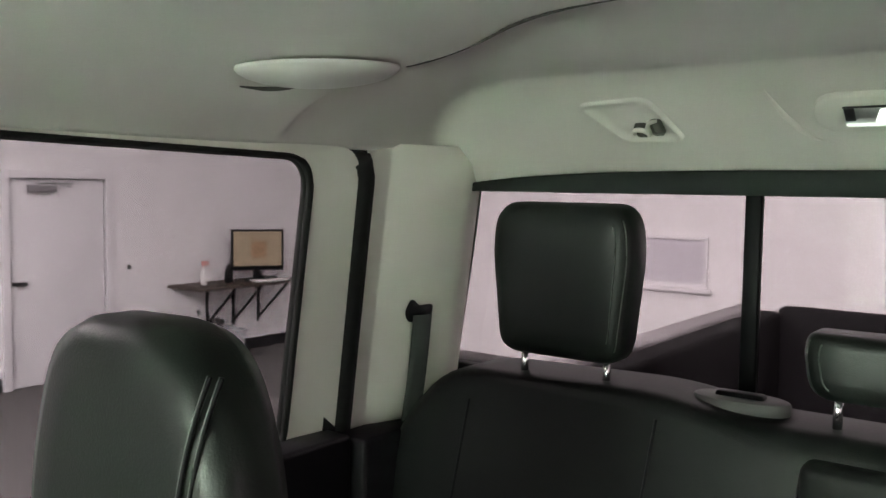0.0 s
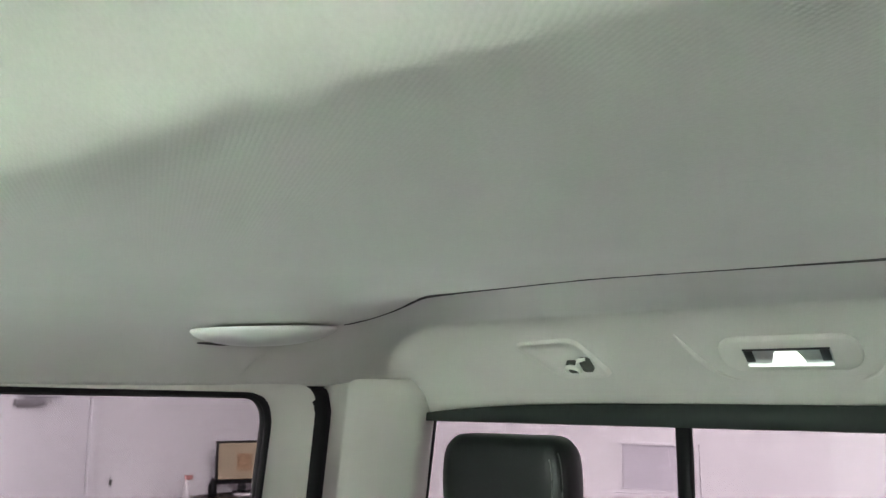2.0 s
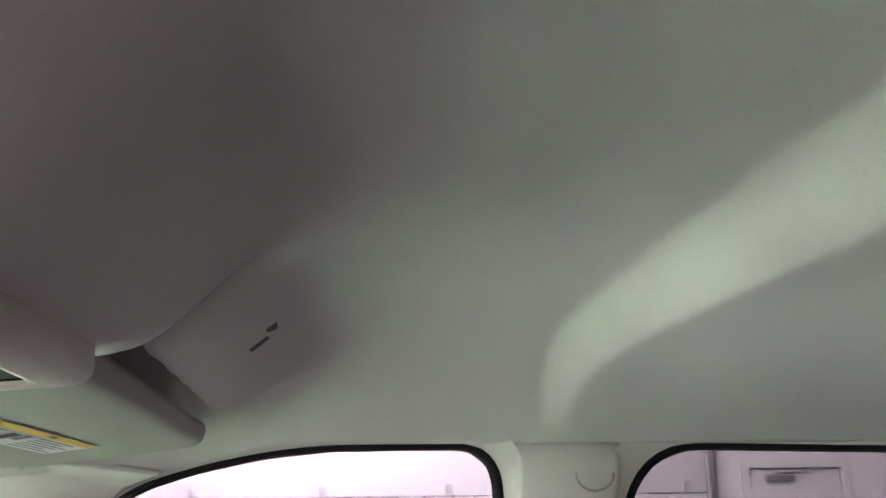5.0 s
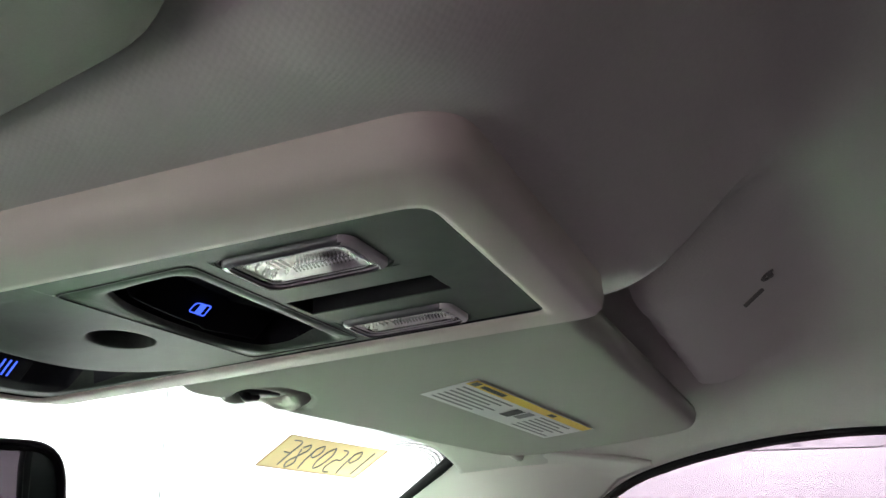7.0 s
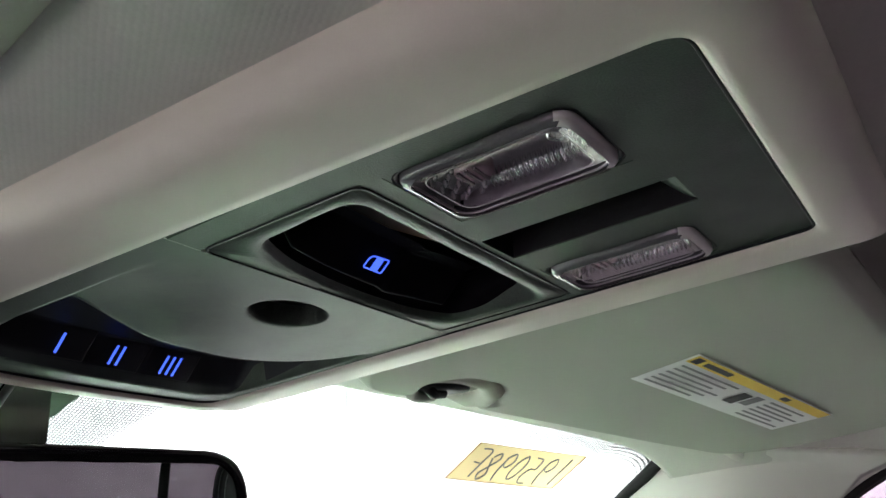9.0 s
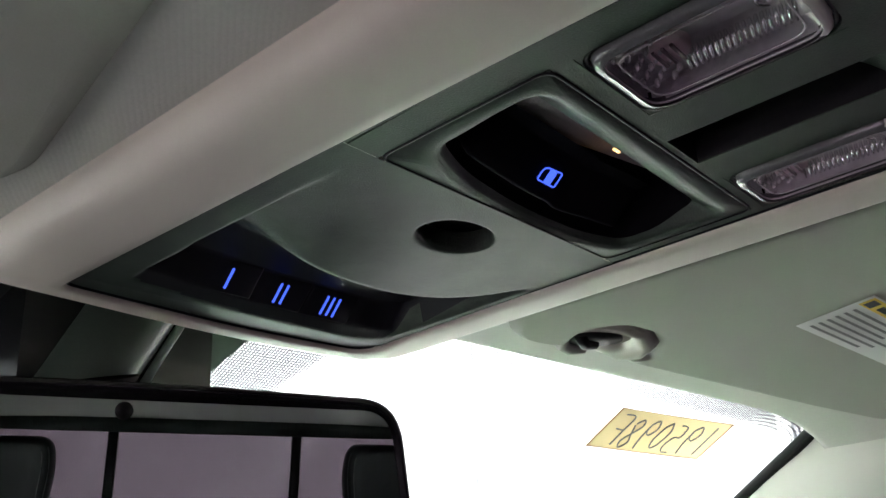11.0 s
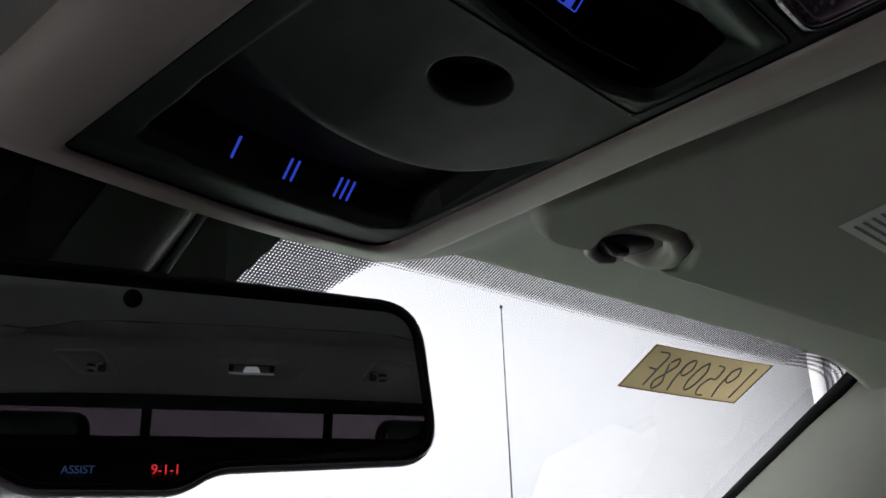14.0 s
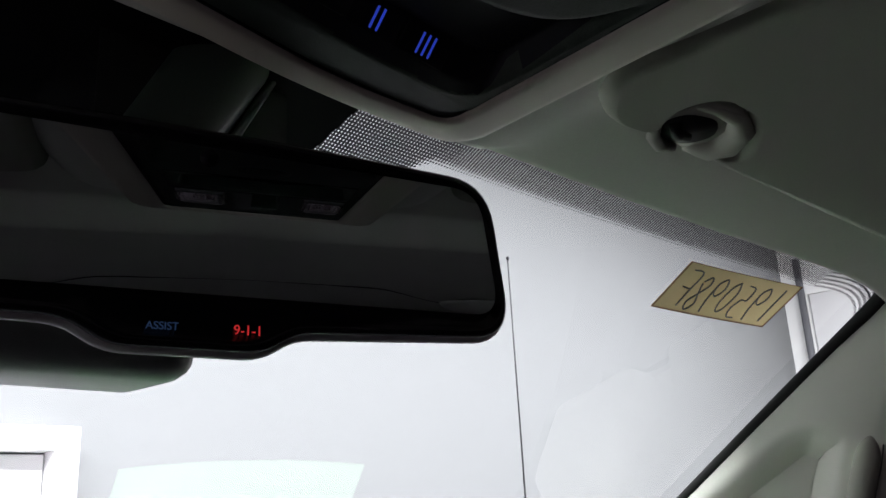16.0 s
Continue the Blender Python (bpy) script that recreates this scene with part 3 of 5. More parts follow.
loops = []
for grow, z, r in ((-0.0005, 0.006, 0.009), (-0.0005, -0.0006, 0.009), (0.0010, -0.0024, 0.010), (0.005, -0.0028, 0.013), (0.0195, -0.0018, 0.017), (0.0243, -0.0002, 0.018), (0.0272, 0.0030, 0.019), (0.0284, 0.0080, 0.020), (0.0288, 0.032, 0.020)):
    loops.append([(p.x, p.y, z + front_rise(p.y)) for p in trapeze(grow, r)])
v, f = loft(loops, False, False)
part("surround", mesh_of("surround", v, f, BEZEL), None, console, "smooth tan plastic surround")
tube("panel_gap", [(p.x, p.y, front_rise(p.y) - 0.0002) for p in trapeze(-0.0008, 0.009)], 0.0008, BLACK, console, closed=True, n=6)


def bars(name, x0, x1, y0, y1, holes, mat, parent, z=0.0, depth=0.004):
    """A plate between x0..x1, y0..y1 with rectangular openings left free, as one mesh."""
    xs = sorted({x0, x1, *[h[0] for h in holes], *[h[1] for h in holes]})
    ys = sorted({y0, y1, *[h[2] for h in holes], *[h[3] for h in holes]})
    bm = bmesh.new()
    for i in range(len(xs) - 1):
        for j in range(len(ys) - 1):
            cx, cy = (xs[i] + xs[i + 1]) / 2, (ys[j] + ys[j + 1]) / 2
            if any(h[0] < cx < h[1] and h[2] < cy < h[3] for h in holes):
                continue
            vs = [bm.verts.new((x, y, z)) for x, y in ((xs[i], ys[j]), (xs[i], ys[j + 1]), (xs[i + 1], ys[j + 1]), (xs[i + 1], ys[j]))]
            bm.faces.new(vs)
    bmesh.ops.remove_doubles(bm, verts=bm.verts, dist=1e-6)
    ext = bmesh.ops.extrude_face_region(bm, geom=list(bm.faces))
    bmesh.ops.translate(bm, vec=(0, 0, depth), verts=[g for g in ext["geom"] if isinstance(g, bmesh.types.BMVert)])
    bmesh.ops.recalc_face_normals(bm, faces=bm.faces)
    return part(name, bm, mat, parent)


LAMPS = [(-0.0650, -0.0245, 0.0325, 0.0890), (0.0325, 0.0672, 0.0350, 0.0920)]
SWX, SW0, SW1 = 0.0662, 0.0958, 0.1585
GX_A, GX_B, GY_A, GY_B = -0.0060, 0.0155, 0.0270, 0.0930      # groove between the lamps
bars("lamp_panel", -0.0790, 0.0715, -0.0008, SW1 + 0.0005, LAMPS + [(GX_A, GX_B, GY_A, GY_B), (-SWX, SWX, SW0, SW1 + 0.0005)], PANEL, console)
for sx in (-1, 1):
    boxpart("side_rail", (sx * 0.0700, 0.09, 0.0004), (sx * (0.0838 if sx < 0 else 0.0760), 0.1592, 0.004), PANEL, console)
# groove floor and walls in black, the recess's shade put into their colour
boxpart("groove", (GX_A, GY_A, 0.0125), (GX_B, GY_B, 0.0140), BLACK, console)
for gx, dx in ((GX_A, 0.0008), (GX_B, -0.0022)):
    sheet("groove_wall", lambda u, w: (gx + dx * w, GY_A + (GY_B - GY_A) * u, 0.0005 + 0.0125 * w), 4, 4, BLACK, console)
sheet("groove_scoop", lambda u, w: (GX_A + (GX_B - GX_A) * u, GY_A + 0.016 * w, 0.0003 + 0.0125 * ease(-0.1, 1, w)), 6, 12, PANEL, console)
sheet("groove_front", lambda u, w: (GX_A + (GX_B - GX_A) * u, GY_B - 0.002 * w, 0.0005 + 0.0125 * w), 6, 4, BLACK, console)


REFLECTOR = material("lamp_reflector", (0.92, 0.87, 0.90), 0.35, 0.25, bump=0.6, fine=180, dist=0.002, vary=0.35)
LAMPBOX = material("lamp_box", (0.80, 0.76, 0.80), 0.30, 0.2, bump=0.3, fine=300, vary=0.3)
BULBPINK = material("bulb_pink", (0.80, 0.60, 0.66), 0.3, bump=0)
BULBBAND = material("bulb_band", (0.20, 0.14, 0.16), 0.4, bump=0)


def map_lamp(x0, x1, y0, y1):
    """A clear raised lens with thick bevelled sides over a reflector, a bulb and a row of moulded teeth."""
    cx, cy, w, l = (x0 + x1) / 2, (y0 + y1) / 2, x1 - x0, y1 - y0
    lamp = part("map_lamp", box(w - 0.0006, l - 0.0006, 0.002, 0.0, 1, (cx, cy, 0.0090)), REFLECTOR, console)
    ol = rounded([(x0 + 0.0004, y0 + 0.0004), (x1 - 0.0004, y0 + 0.0004), (x1 - 0.0004, y1 - 0.0004), (x0 + 0.0004, y1 - 0.0004)], 0.0080, 7)

    def ring(inset, z):
        return [(cx + (p.x - cx) * (1 - 2 * inset / w), cy + (p.y - cy) * (1 - 2 * inset / l), z) for p in ol]
    corner_ol = rounded([(x0 - 0.0004, y0 - 0.0004), (x1 + 0.0004, y0 - 0.0004), (x1 + 0.0004, y1 + 0.0004), (x0 - 0.0004, y1 + 0.0004)], 0.0006, 7)
    v, f = loft([[(p.x, p.y, 0.0002) for p in corner_ol], ring(-0.0006, 0.0002), ring(-0.0005, 0.003)], False, False)
    part("lamp_frame", mesh_of("lamp_frame", v, f, PANEL, False), None, lamp, "dark panel corners round the lens")
    v, f = loft([ring(-0.0004, 0.006), ring(-0.0004, 0.0006), ring(0.0006, 0.0005), ring(0.0010, 0.0030)], False, False)
    part("lens_rim", mesh_of("lens_rim", v, f, BLACK), None, lamp, "dark gap round the lens")
    v, f = loft([ring(0.0010, 0.0030), ring(0.0012, -0.0008), ring(0.0018, -0.0017), ring(0.0036, -0.0021)], False, False)
    bevel = part("lens_bevel", mesh_of("lens_bevel", v, f, LENSRIM), None, lamp, "thick clear lens edge, frosted white at one end")
    bevel.data.materials.append(LENSWHITE)
    for p in bevel.data.polygons:
        if p.center.y < y0 + 0.0052:
            p.material_index = 1
    for inset, thick in ((0.0036, 0.00040), (0.0070, 0.00030)):
        tube("lens_step", ring(inset, -0.0008), thick, RIBGREY, lamp, closed=True, n=5)
    v, f = loft([ring(0.0036, -0.0021), ring(0.0048, -0.0010), ring(0.010, -0.0010)], False, True)
    part("lens", mesh_of("lens", v, f, LENSCLEAR), None, lamp, "clear ribbed plastic lens")
    for sx in (x0 + 0.0012, x1 - 0.0012):
        part("lamp_side", box(0.001, l - 0.002, 0.009, 0, 1, (sx, cy, 0.0065)), LAMPBOX, lamp)
    for sy in (y0 + 0.0012, y1 - 0.0012):
        part("lamp_end", box(w - 0.002, 0.001, 0.009, 0, 1, (cx, sy, 0.0065)), LAMPBOX, lamp)
    rib = box(0.0062, 0.0010, 0.0040, 0.0004, 1)
    me = bpy.data.meshes.new("rib")
    rib.to_mesh(me)
    rib.free()
    me.materials.append(CHROME)
    for k in range(19):
        part("lens_tooth", me, None, lamp, at=pose(x0 + w * 0.66, y0 + 0.0080 + 0.0016 * k, 0.0030, 0, 0, 14))
    stud = box(0.0022, 0.0013, 0.0024, 0.0005, 1)
    me = bpy.data.meshes.new("stud")
    stud.to_mesh(me)
    stud.free()
    me.materials.append(RIBGREY)
    for k in range(5):
        for j in range(5):
            part("lens_stud", me, None, lamp, at=pose(x0 + 0.0060 + (w - 0.013) * (j + 0.5 * (k % 2)) / 5, y1 - 0.0055 - 0.0027 * k, 0.0028, 0, 0, 35))
    for k in range(6):
        part("lens_stud", me, None, lamp, at=pose(x0 + w * (0.36 + 0.07 * (k % 3)), y0 + 0.0075 + 0.0032 * (k // 3), 0.0028, 0, 0, 20 * k))
    by = y1 - 0.0175
    v, f = loft([[(cx + r * math.cos(a), by + r * math.sin(a), z) for a in [2 * math.pi * j / 20 for j in range(20)]] for r, z in ((0.0058, 0.016), (0.0058, 0.0035), (0.0050, 0.0022), (0.003, 0.0018))], False, True)
    bulb = part("bulb", mesh_of("bulb", v, f, BULBPINK), None, lamp)
    for k in (-1, 0, 1):
        part("bulb_bar", box(0.0088, 0.0009, 0.0008, 0, 1, (cx - 0.0006, by + 0.0026 * k, 0.0016)), BULBBAND, bulb)
    part("lamp_shield", box(w * 0.36, l * 0.42, 0.0012, 0.0005, 2, (x0 + w * 0.38, y0 + l * 0.42, 0.0065)), LAMPBOX, lamp)
    tube("shield_edge", [(x0 + w * 0.20, y0 + l * 0.64, 0.0055), (x0 + w * 0.20, y0 + l * 0.24, 0.0055), (x0 + w * 0.30, y0 + l * 0.19, 0.0055), (x0 + w * 0.55, y0 + l * 0.22, 0.0055)], 0.0005, CHROME, lamp)
    tube("lens_loop", [(x0 + w * 0.44 + 0.0034 * math.cos(a), y0 + l * 0.19 + 0.0034 * math.sin(a), 0.0035) for a in [2 * math.pi * k / 14 for k in range(12)]], 0.0006, CHROME, lamp)
    return lamp


for q in LAMPS:
    map_lamp(*q)


# switch block: a plate with a deep well that is straight behind and bowed ahead, and one rocker in it
def dense(pts, step=0.0025):
    out = []
    for k in range(len(pts)):
        a, b = Vector(pts[k]), Vector(pts[(k + 1) % len(pts)])
        m = max(1, int((b - a).length / step))
        out += [a.lerp(b, j / m) for j in range(m)]
    return out


WELL = dense(rounded([(-0.0590, 0.1025), (0.0615, 0.1045), (0.0618, 0.1480), (0.0400, 0.1555), (0.0000, 0.1572), (-0.0360, 0.1525), (-0.0572, 0.1440)], [0.010, 0.006, 0.008, 0.03, 0.05, 0.03, 0.006], 8))
WC = Vector((0.0, 0.127))


def well_ring(inset, z, rear=0.0):
    """The well's outline drawn inwards; its rear edge may be pushed forward."""
    res = []
    n = len(WELL)
    for k, p in enumerate(WELL):
        t = (WELL[(k + 1) % n] - WELL[k - 1]).normalized()
        q = p + Vector((-t.y, t.x)) * inset
        res.append((q.x, q.y + rear * (1 - ease(0.104, 0.140, q.y)), z))
    return res


def plate_ring(z):
    """The switch plate's outer edge, met along the rays through the well's outline."""
    out = []
    cy, hy = (SW0 + SW1) / 2, (SW1 - SW0) / 2 - 0.0003
    for p in WELL:
        d = p - WC
        k = min((SWX - 0.0003) / max(abs(d.x), 1e-6), ((hy + cy - WC.y) if d.y > 0 else (hy - cy + WC.y)) / max(abs(d.y), 1e-6))
        out.append((WC.x + d.x * k, WC.y + d.y * k, z))
    return out


def slope_ring(k):
    """From the rim (0) to the slope's foot (1): the rear wall falls wide and deep, the others stay narrow."""
    return [(x, y, (0.0030 + 0.0055 * (1 - ease(0.110, 0.135, y))) * k) for x, y, z in well_ring(0.0022 * k, 0.0, 0.0075 * k)]


v, f = loft([plate_ring(0.004), plate_ring(0.0), well_ring(-0.0024, 0.0), well_ring(-0.0012, 0.0001), well_ring(-0.0003, 0.0005), slope_ring(0.15), slope_ring(0.6), slope_ring(1.0)], False, False)
part("switch_block", mesh_of("switch_block", v, f, PANEL), None, console, "dark switch plate with a scooped well")
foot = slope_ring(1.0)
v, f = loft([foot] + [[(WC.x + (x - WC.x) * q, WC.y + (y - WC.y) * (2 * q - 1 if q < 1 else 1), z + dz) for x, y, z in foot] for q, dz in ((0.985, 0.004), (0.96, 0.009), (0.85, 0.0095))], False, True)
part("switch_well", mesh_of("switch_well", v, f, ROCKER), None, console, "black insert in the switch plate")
gap = rounded([(-SWX, SW0), (SWX, SW0), (SWX, SW1), (-SWX, SW1)], 0.005, 5)
tube("panel_gap", [(p.x, p.y, 0.0002) for p in gap], 0.0007, BLACK, console, closed=True, n=6)


def rocker(u, w):
    """A rocker whose rear face slants down towards the seats and whose front falls back into the well."""
    q = 2 * u - 1
    x = q * 0.0480
    y = 0.1235 + (0.0270 - 0.0040 * q * q) * w
    face = 0.0118 - 0.0108 * min(1.0, max(0.0, (w - 0.22) / 0.52)) if w < 0.76 else 0.0010 + 0.010 * ease(0.76, 1.0, w)
    ridge = 0.0012 * ease(0.54, 0.56, u) * (1 - ease(0.56, 0.80, u))
    return (x, y, face - ridge + 0.0015 * q * q + 0.006 * ease(0.90, 1.0, abs(q)))


sw = sheet("rocker_switch", rocker, 60, 50, ROCKER, console, "black rocker with a blue window symbol")
ICON = pose(-0.0056, 0.1366, 0.0050, -40)
icon_out = rounded([(-0.0052, -0.0025), (0.0048, -0.0031), (0.0048, 0.0025), (-0.0052, 0.0025)], [0.0024, 0.0008, 0.0008, 0.0008], 4)
tube("window_symbol", [(p.x, p.y, 0.0) for p in icon_out], 0.00030, BLUEGLOW, sw, closed=True, n=5, at=ICON)
part("window_symbol_pane", box(0.0034, 0.0050, 0.0005, 0, 1, (0.0002, 0.0, 0.0)), BLUEGLOW, sw, at=ICON)
part("indicator", box(0.0034, 0.0009, 0.0008, 0, 1, (0.0068, 0.1166, 0.0116)), WARMGLOW, sw)

# bin: a lid with a finger hole that rolls over into a black tray with three buttons, in a grained rim
HX, HY = -0.0006, 0.1836       # finger hole
XL, XR = -0.0710, 0.0702       # the hollow's two sides


def bin_arc(x):
    """Where the lid begins to roll over into the tray."""
    t = (x - 0.012) / 0.060
    return 0.243 - (0.009 * t * t if t < 0 else 0.030 * t ** 2.2 + 0.022 * t ** 7)


def tray_front(x):
    return 0.3005 - 0.0085 * max(0.0, (0.010 - x) / 0.081) ** 2 - 0.0100 * max(0.0, (x - 0.045) / 0.0252) ** 2.5


def bin_depth(x, y):
    """Height of the bin's face over the panel's plane; positive is a hollow."""
    soft = -0.0006 * math.exp(-((x - 0.010) / 0.045) ** 2 - ((y - 0.218) / 0.030) ** 2)
    inside = ease(XL, XL + 0.0022, x) * (1 - ease(XR - 0.0025, XR, x)) * (1 - ease(tray_front(x) - 0.0010, tray_front(x), y))
    lid = 0.0075 * ease(0.165, 0.262, y) * (1 - ease(XL + 0.004, XL + 0.058, x))
    ahead = tray_front(x) - y
    floor_ = min(0.0135, 0.0025 + 1.0 * (ahead - 0.0095)) if ahead > 0.0095 else 0.0025 * ahead / 0.0095
    s = ease(bin_arc(x) - 0.004, bin_arc(x) + 0.015, y) ** 1.3
    return soft + front_rise(y) + inside * (lid * (1 - s) + (floor_ - soft) * s)


NU, NV = 120, 116
I0, I1, J0, J1 = 42, 79, 3, 38


def bin_pt(i, j):
    u, w = i / NU, j / NV
    y0 = SW1 + 0.0006
    x = left_edge(y0) + (right_edge(y0) - left_edge(y0)) * u
    front = 0.3185 + 0.0085 * (1 - ((u - 0.55) / 0.55) ** 2)
    y = y0 + (front - y0) * w
    x = left_edge(y) - 0.0003 + (right_edge(y) - left_edge(y) + 0.0006) * u
    return (x, y, bin_depth(x, y))


verts = [bin_pt(i, j) for j in range(NV + 1) for i in range(NU + 1)]
faces = [(j * (NU + 1) + i, j * (NU + 1) + i + 1, (j + 1) * (NU + 1) + i + 1, (j + 1) * (NU + 1) + i) for j in range(NV) for i in range(NU) if not (I0 <= i < I1 and J0 <= j < J1)]
around = [(i, J0) for i in range(I0, I1)] + [(I1, j) for j in range(J0, J1)] + [(i, J1) for i in range(I1, I0, -1)] + [(I0, j) for j in range(J1, J0, -1)]
prev = [j * (NU + 1) + i for i, j in around]
border_pts = [verts[k] for k in prev]
for t, dz in [(0.8, 0), (0.6, 0), (0.4, 0), (0.22, 0), (0.1, 0), (0.04, 0.0001), (0.0, 0.0007), (-0.04, 0.0025), (-0.06, 0.010)]:
    row = []
    for x, y, z in border_pts:
        a = math.atan2((y - HY) / 0.0124, (x - HX) / 0.0178)
        ex, ey = HX + 0.0178 * math.cos(a), HY + 0.0124 * math.sin(a)
        px, py = ex + (x - ex) * t, ey + (y - ey) * t
        row.append(len(verts))
        verts.append((px, py, bin_depth(px, py) + dz))
    m = len(row)
    faces += [(prev[k], row[k], row[(k + 1) % m], prev[(k + 1) % m]) for k in range(m)]
    prev = row
door = part("bin_door", mesh_of("bin_door", verts, faces, PANEL), None, console, "dark grained bin door with a finger hole and a black tray")
# tray faces take black plastic that also carries the hollow's shade
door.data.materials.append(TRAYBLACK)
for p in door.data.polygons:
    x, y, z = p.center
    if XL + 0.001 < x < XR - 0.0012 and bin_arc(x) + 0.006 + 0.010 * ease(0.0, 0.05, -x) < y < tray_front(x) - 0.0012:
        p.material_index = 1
# black disc set in the hole stands in for the shade inside it
ell = [(HX + 0.0172 * math.cos(a), HY + 0.0120 * math.sin(a)) for a in [2 * math.pi * k / 40 for k in range(40)]]
v, f = loft([[(x, y, z) for x, y in ell] for z in (0.012, 0.0085)], True, True)
part("hole_shade", mesh_of("hole_shade", v, f, BLACK), None, console)
TILT = math.degrees(math.atan(1.0))      # the tray's steep front wall
for k, x in enumerate((-0.0302, -0.0010, 0.0286)):
    b = part("remote_button", box(0.0286, 0.0156, 0.003, 0.0008, 2), TRAYBLACK, console, "black button with blue bars", at=pose(x, tray_front(x) - 0.0138, 0.0086, -TILT))
    for j in range(k + 1):
        part("button_bar", box(0.0012, 0.0098, 0.0006, 0.0002, 1, ((j - k / 2) * 0.0037, 0.0006, -0.0016)), BLUEGLOW, b)

# ---- sun visors ----


def visor_z(x, y):
    curl = 0.006 * (1 - ease(0.0, 0.030, y - 1.602 + 0.045 * (x - 0.165))) ** 1.5
    return visor_plane(x, y) + curl


def visor(sign, label):
    vz = thing("sun_visor", label, "sun visor", "sun visors")
    pts = [(0.165, 1.613), (0.655, 1.592), (0.662, 1.70), (0.640, 1.795), (0.45, 1.834), (0.290, 1.855), (0.250, 1.860), (0.262, 1.846), (0.226, 1.818), (0.182, 1.824), (0.170, 1.848), (0.184, 1.870), (0.156, 1.877), (0.128, 1.855)]
    ol = rounded(pts, [0.035, 0.04, 0.08, 0.05, 0.12, 0.02, 0.012, 0.018, 0.018, 0.016, 0.012, 0.008, 0.014, 0.016], 8)
    cx, cy = 0.40, 1.73
    def ring(inset, dz):
        res = []
        for p in ol:
            d = Vector((cx, cy)) - p
            reach = inset if p.y < 1.72 else min(inset, 0.010) + max(0.0, inset - 0.010) * 0.02
            q = p + d.normalized() * reach
            res.append((sign * q.x, q.y, visor_z(q.x, q.y) + dz))
        return res
    v, f = loft([ring(0.008, 0.015), ring(0.002, 0.012), ring(0.0, 0.006), ring(0.002, 0.0005), ring(0.006, -0.0025), *[ring(k, -0.0035) for k in (0.010, 0.018, 0.027, 0.037, 0.048, 0.060, 0.075)]], True, True)
    body = part("visor_body", mesh_of("visor_body", v, f, VISOR), None, vz)
    for p in body.data.polygons:
        if len(p.vertices) > 4:
            p.use_smooth = False
    tube("pivot_rod", [(sign * 0.60, 1.795, visor_z(0.60, 1.795) + 0.004), (sign * 0.672, 1.800, visor_z(0.672, 1.800) + 0.004), (sign * 0.680, 1.804, visor_z(0.680, 1.804) + 0.016)], 0.006, TRIM, vz, "ivory visor pivot rod")
    return vz


visor_r = visor(1, "beige vinyl sun visor with an airbag warning label")
visor_l = visor(-1, "plain beige vinyl sun visor folded against the headliner")


def visor_clip(sign, group="visor clips"):
    """A hooked holder: a curled lip round a dark mouth in the visor's notch."""
    c = thing("visor_clip", "beige plastic visor clip with a dark open mouth", "clip", group)
    # solid black block stands in for the shade inside the open mouth
    mouth = rounded([(0.193, 1.862), (0.192, 1.843), (0.216, 1.834), (0.232, 1.846), (0.230, 1.862), (0.212, 1.869)], 0.010, 6)
    m_ = [(sign * p.x, p.y, 1.5865) for p in mouth]
    v, f = loft([m_, [(a, b, z + 0.02) for a, b, z in m_]])
    part("clip_mouth_shade", mesh_of("clip_mouth_shade", v, f, BLACK), None, c)
    bed_ol = rounded([(0.172, 1.848), (0.184, 1.826), (0.226, 1.820), (0.258, 1.846), (0.244, 1.866), (0.190, 1.870)], 0.014, 6)
    v, f = loft([[(sign * p.x, p.y, z) for p in bed_ol] for z in (1.588, 1.602)])
    part("clip_bed", mesh_of("clip_bed", v, f, VISOR), None, c)
    hook = [(0.188, 1.838, 1.591), (0.204, 1.830, 1.590), (0.222, 1.827, 1.590), (0.238, 1.832, 1.589), (0.247, 1.844, 1.588), (0.247, 1.857, 1.589), (0.238, 1.867, 1.592)]
    tube("clip_hook", [(sign * a, b, z) for a, b, z in hook], [0.0025, 0.004, 0.006, 0.009, 0.010, 0.009, 0.005], VISOR, c, n=14)
    tube("clip_lip", [(sign * 0.191, 1.860, 1.5865), (sign * 0.200, 1.868, 1.585), (sign * 0.214, 1.872, 1.585), (sign * 0.226, 1.869, 1.586)], [0.0028, 0.004, 0.004, 0.003], VISOR, c, n=10)
    tube("clip_rod", [(sign * 0.196, 1.852, 1.5865), (sign * 0.208, 1.857, 1.5845), (sign * 0.218, 1.856, 1.586)], 0.0035, BLACK, c, n=10)
    return c


visor_clip(1)

# warning label on the visor
def label_pt(u, w, lift):
    a, b, c, d = Vector((0.2710, 1.7075)), Vector((0.5372, 1.6827)), Vector((0.5408, 1.7336)), Vector((0.2815, 1.7560))
    p = (a * (1 - u) + b * u) * (1 - w) + (d * (1 - u) + c * u) * w
    return (p.x, p.y, visor_z(p.x, p.y) - 0.0045 - lift)


def label_strip(name, u0, u1, w0, w1, lift, mat, parent):
    return sheet(name, lambda u, w: label_pt(u0 + (u1 - u0) * u, w0 + (w1 - w0) * w, lift), 6, 3, mat, parent)


warn = thing("warning_label", "white and yellow airbag warning label on the visor", "label")
label_strip("paper", 0, 1, 0, 1, 0.0000, PAPERWHITE, warn)
label_strip("yellow_band", 0.01, 0.99, 0.02, 0.22, 0.0004, YELLOW, warn)
label_strip("warning_triangle", 0.02, 0.06, 0.05, 0.19, 0.0007, INK, warn)
label_strip("heading_bar", 0.08, 0.24, 0.07, 0.17, 0.0007, INK, warn)
label_strip("heading_bar", 0.60, 0.66, 0.07, 0.17, 0.0007, INK, warn)
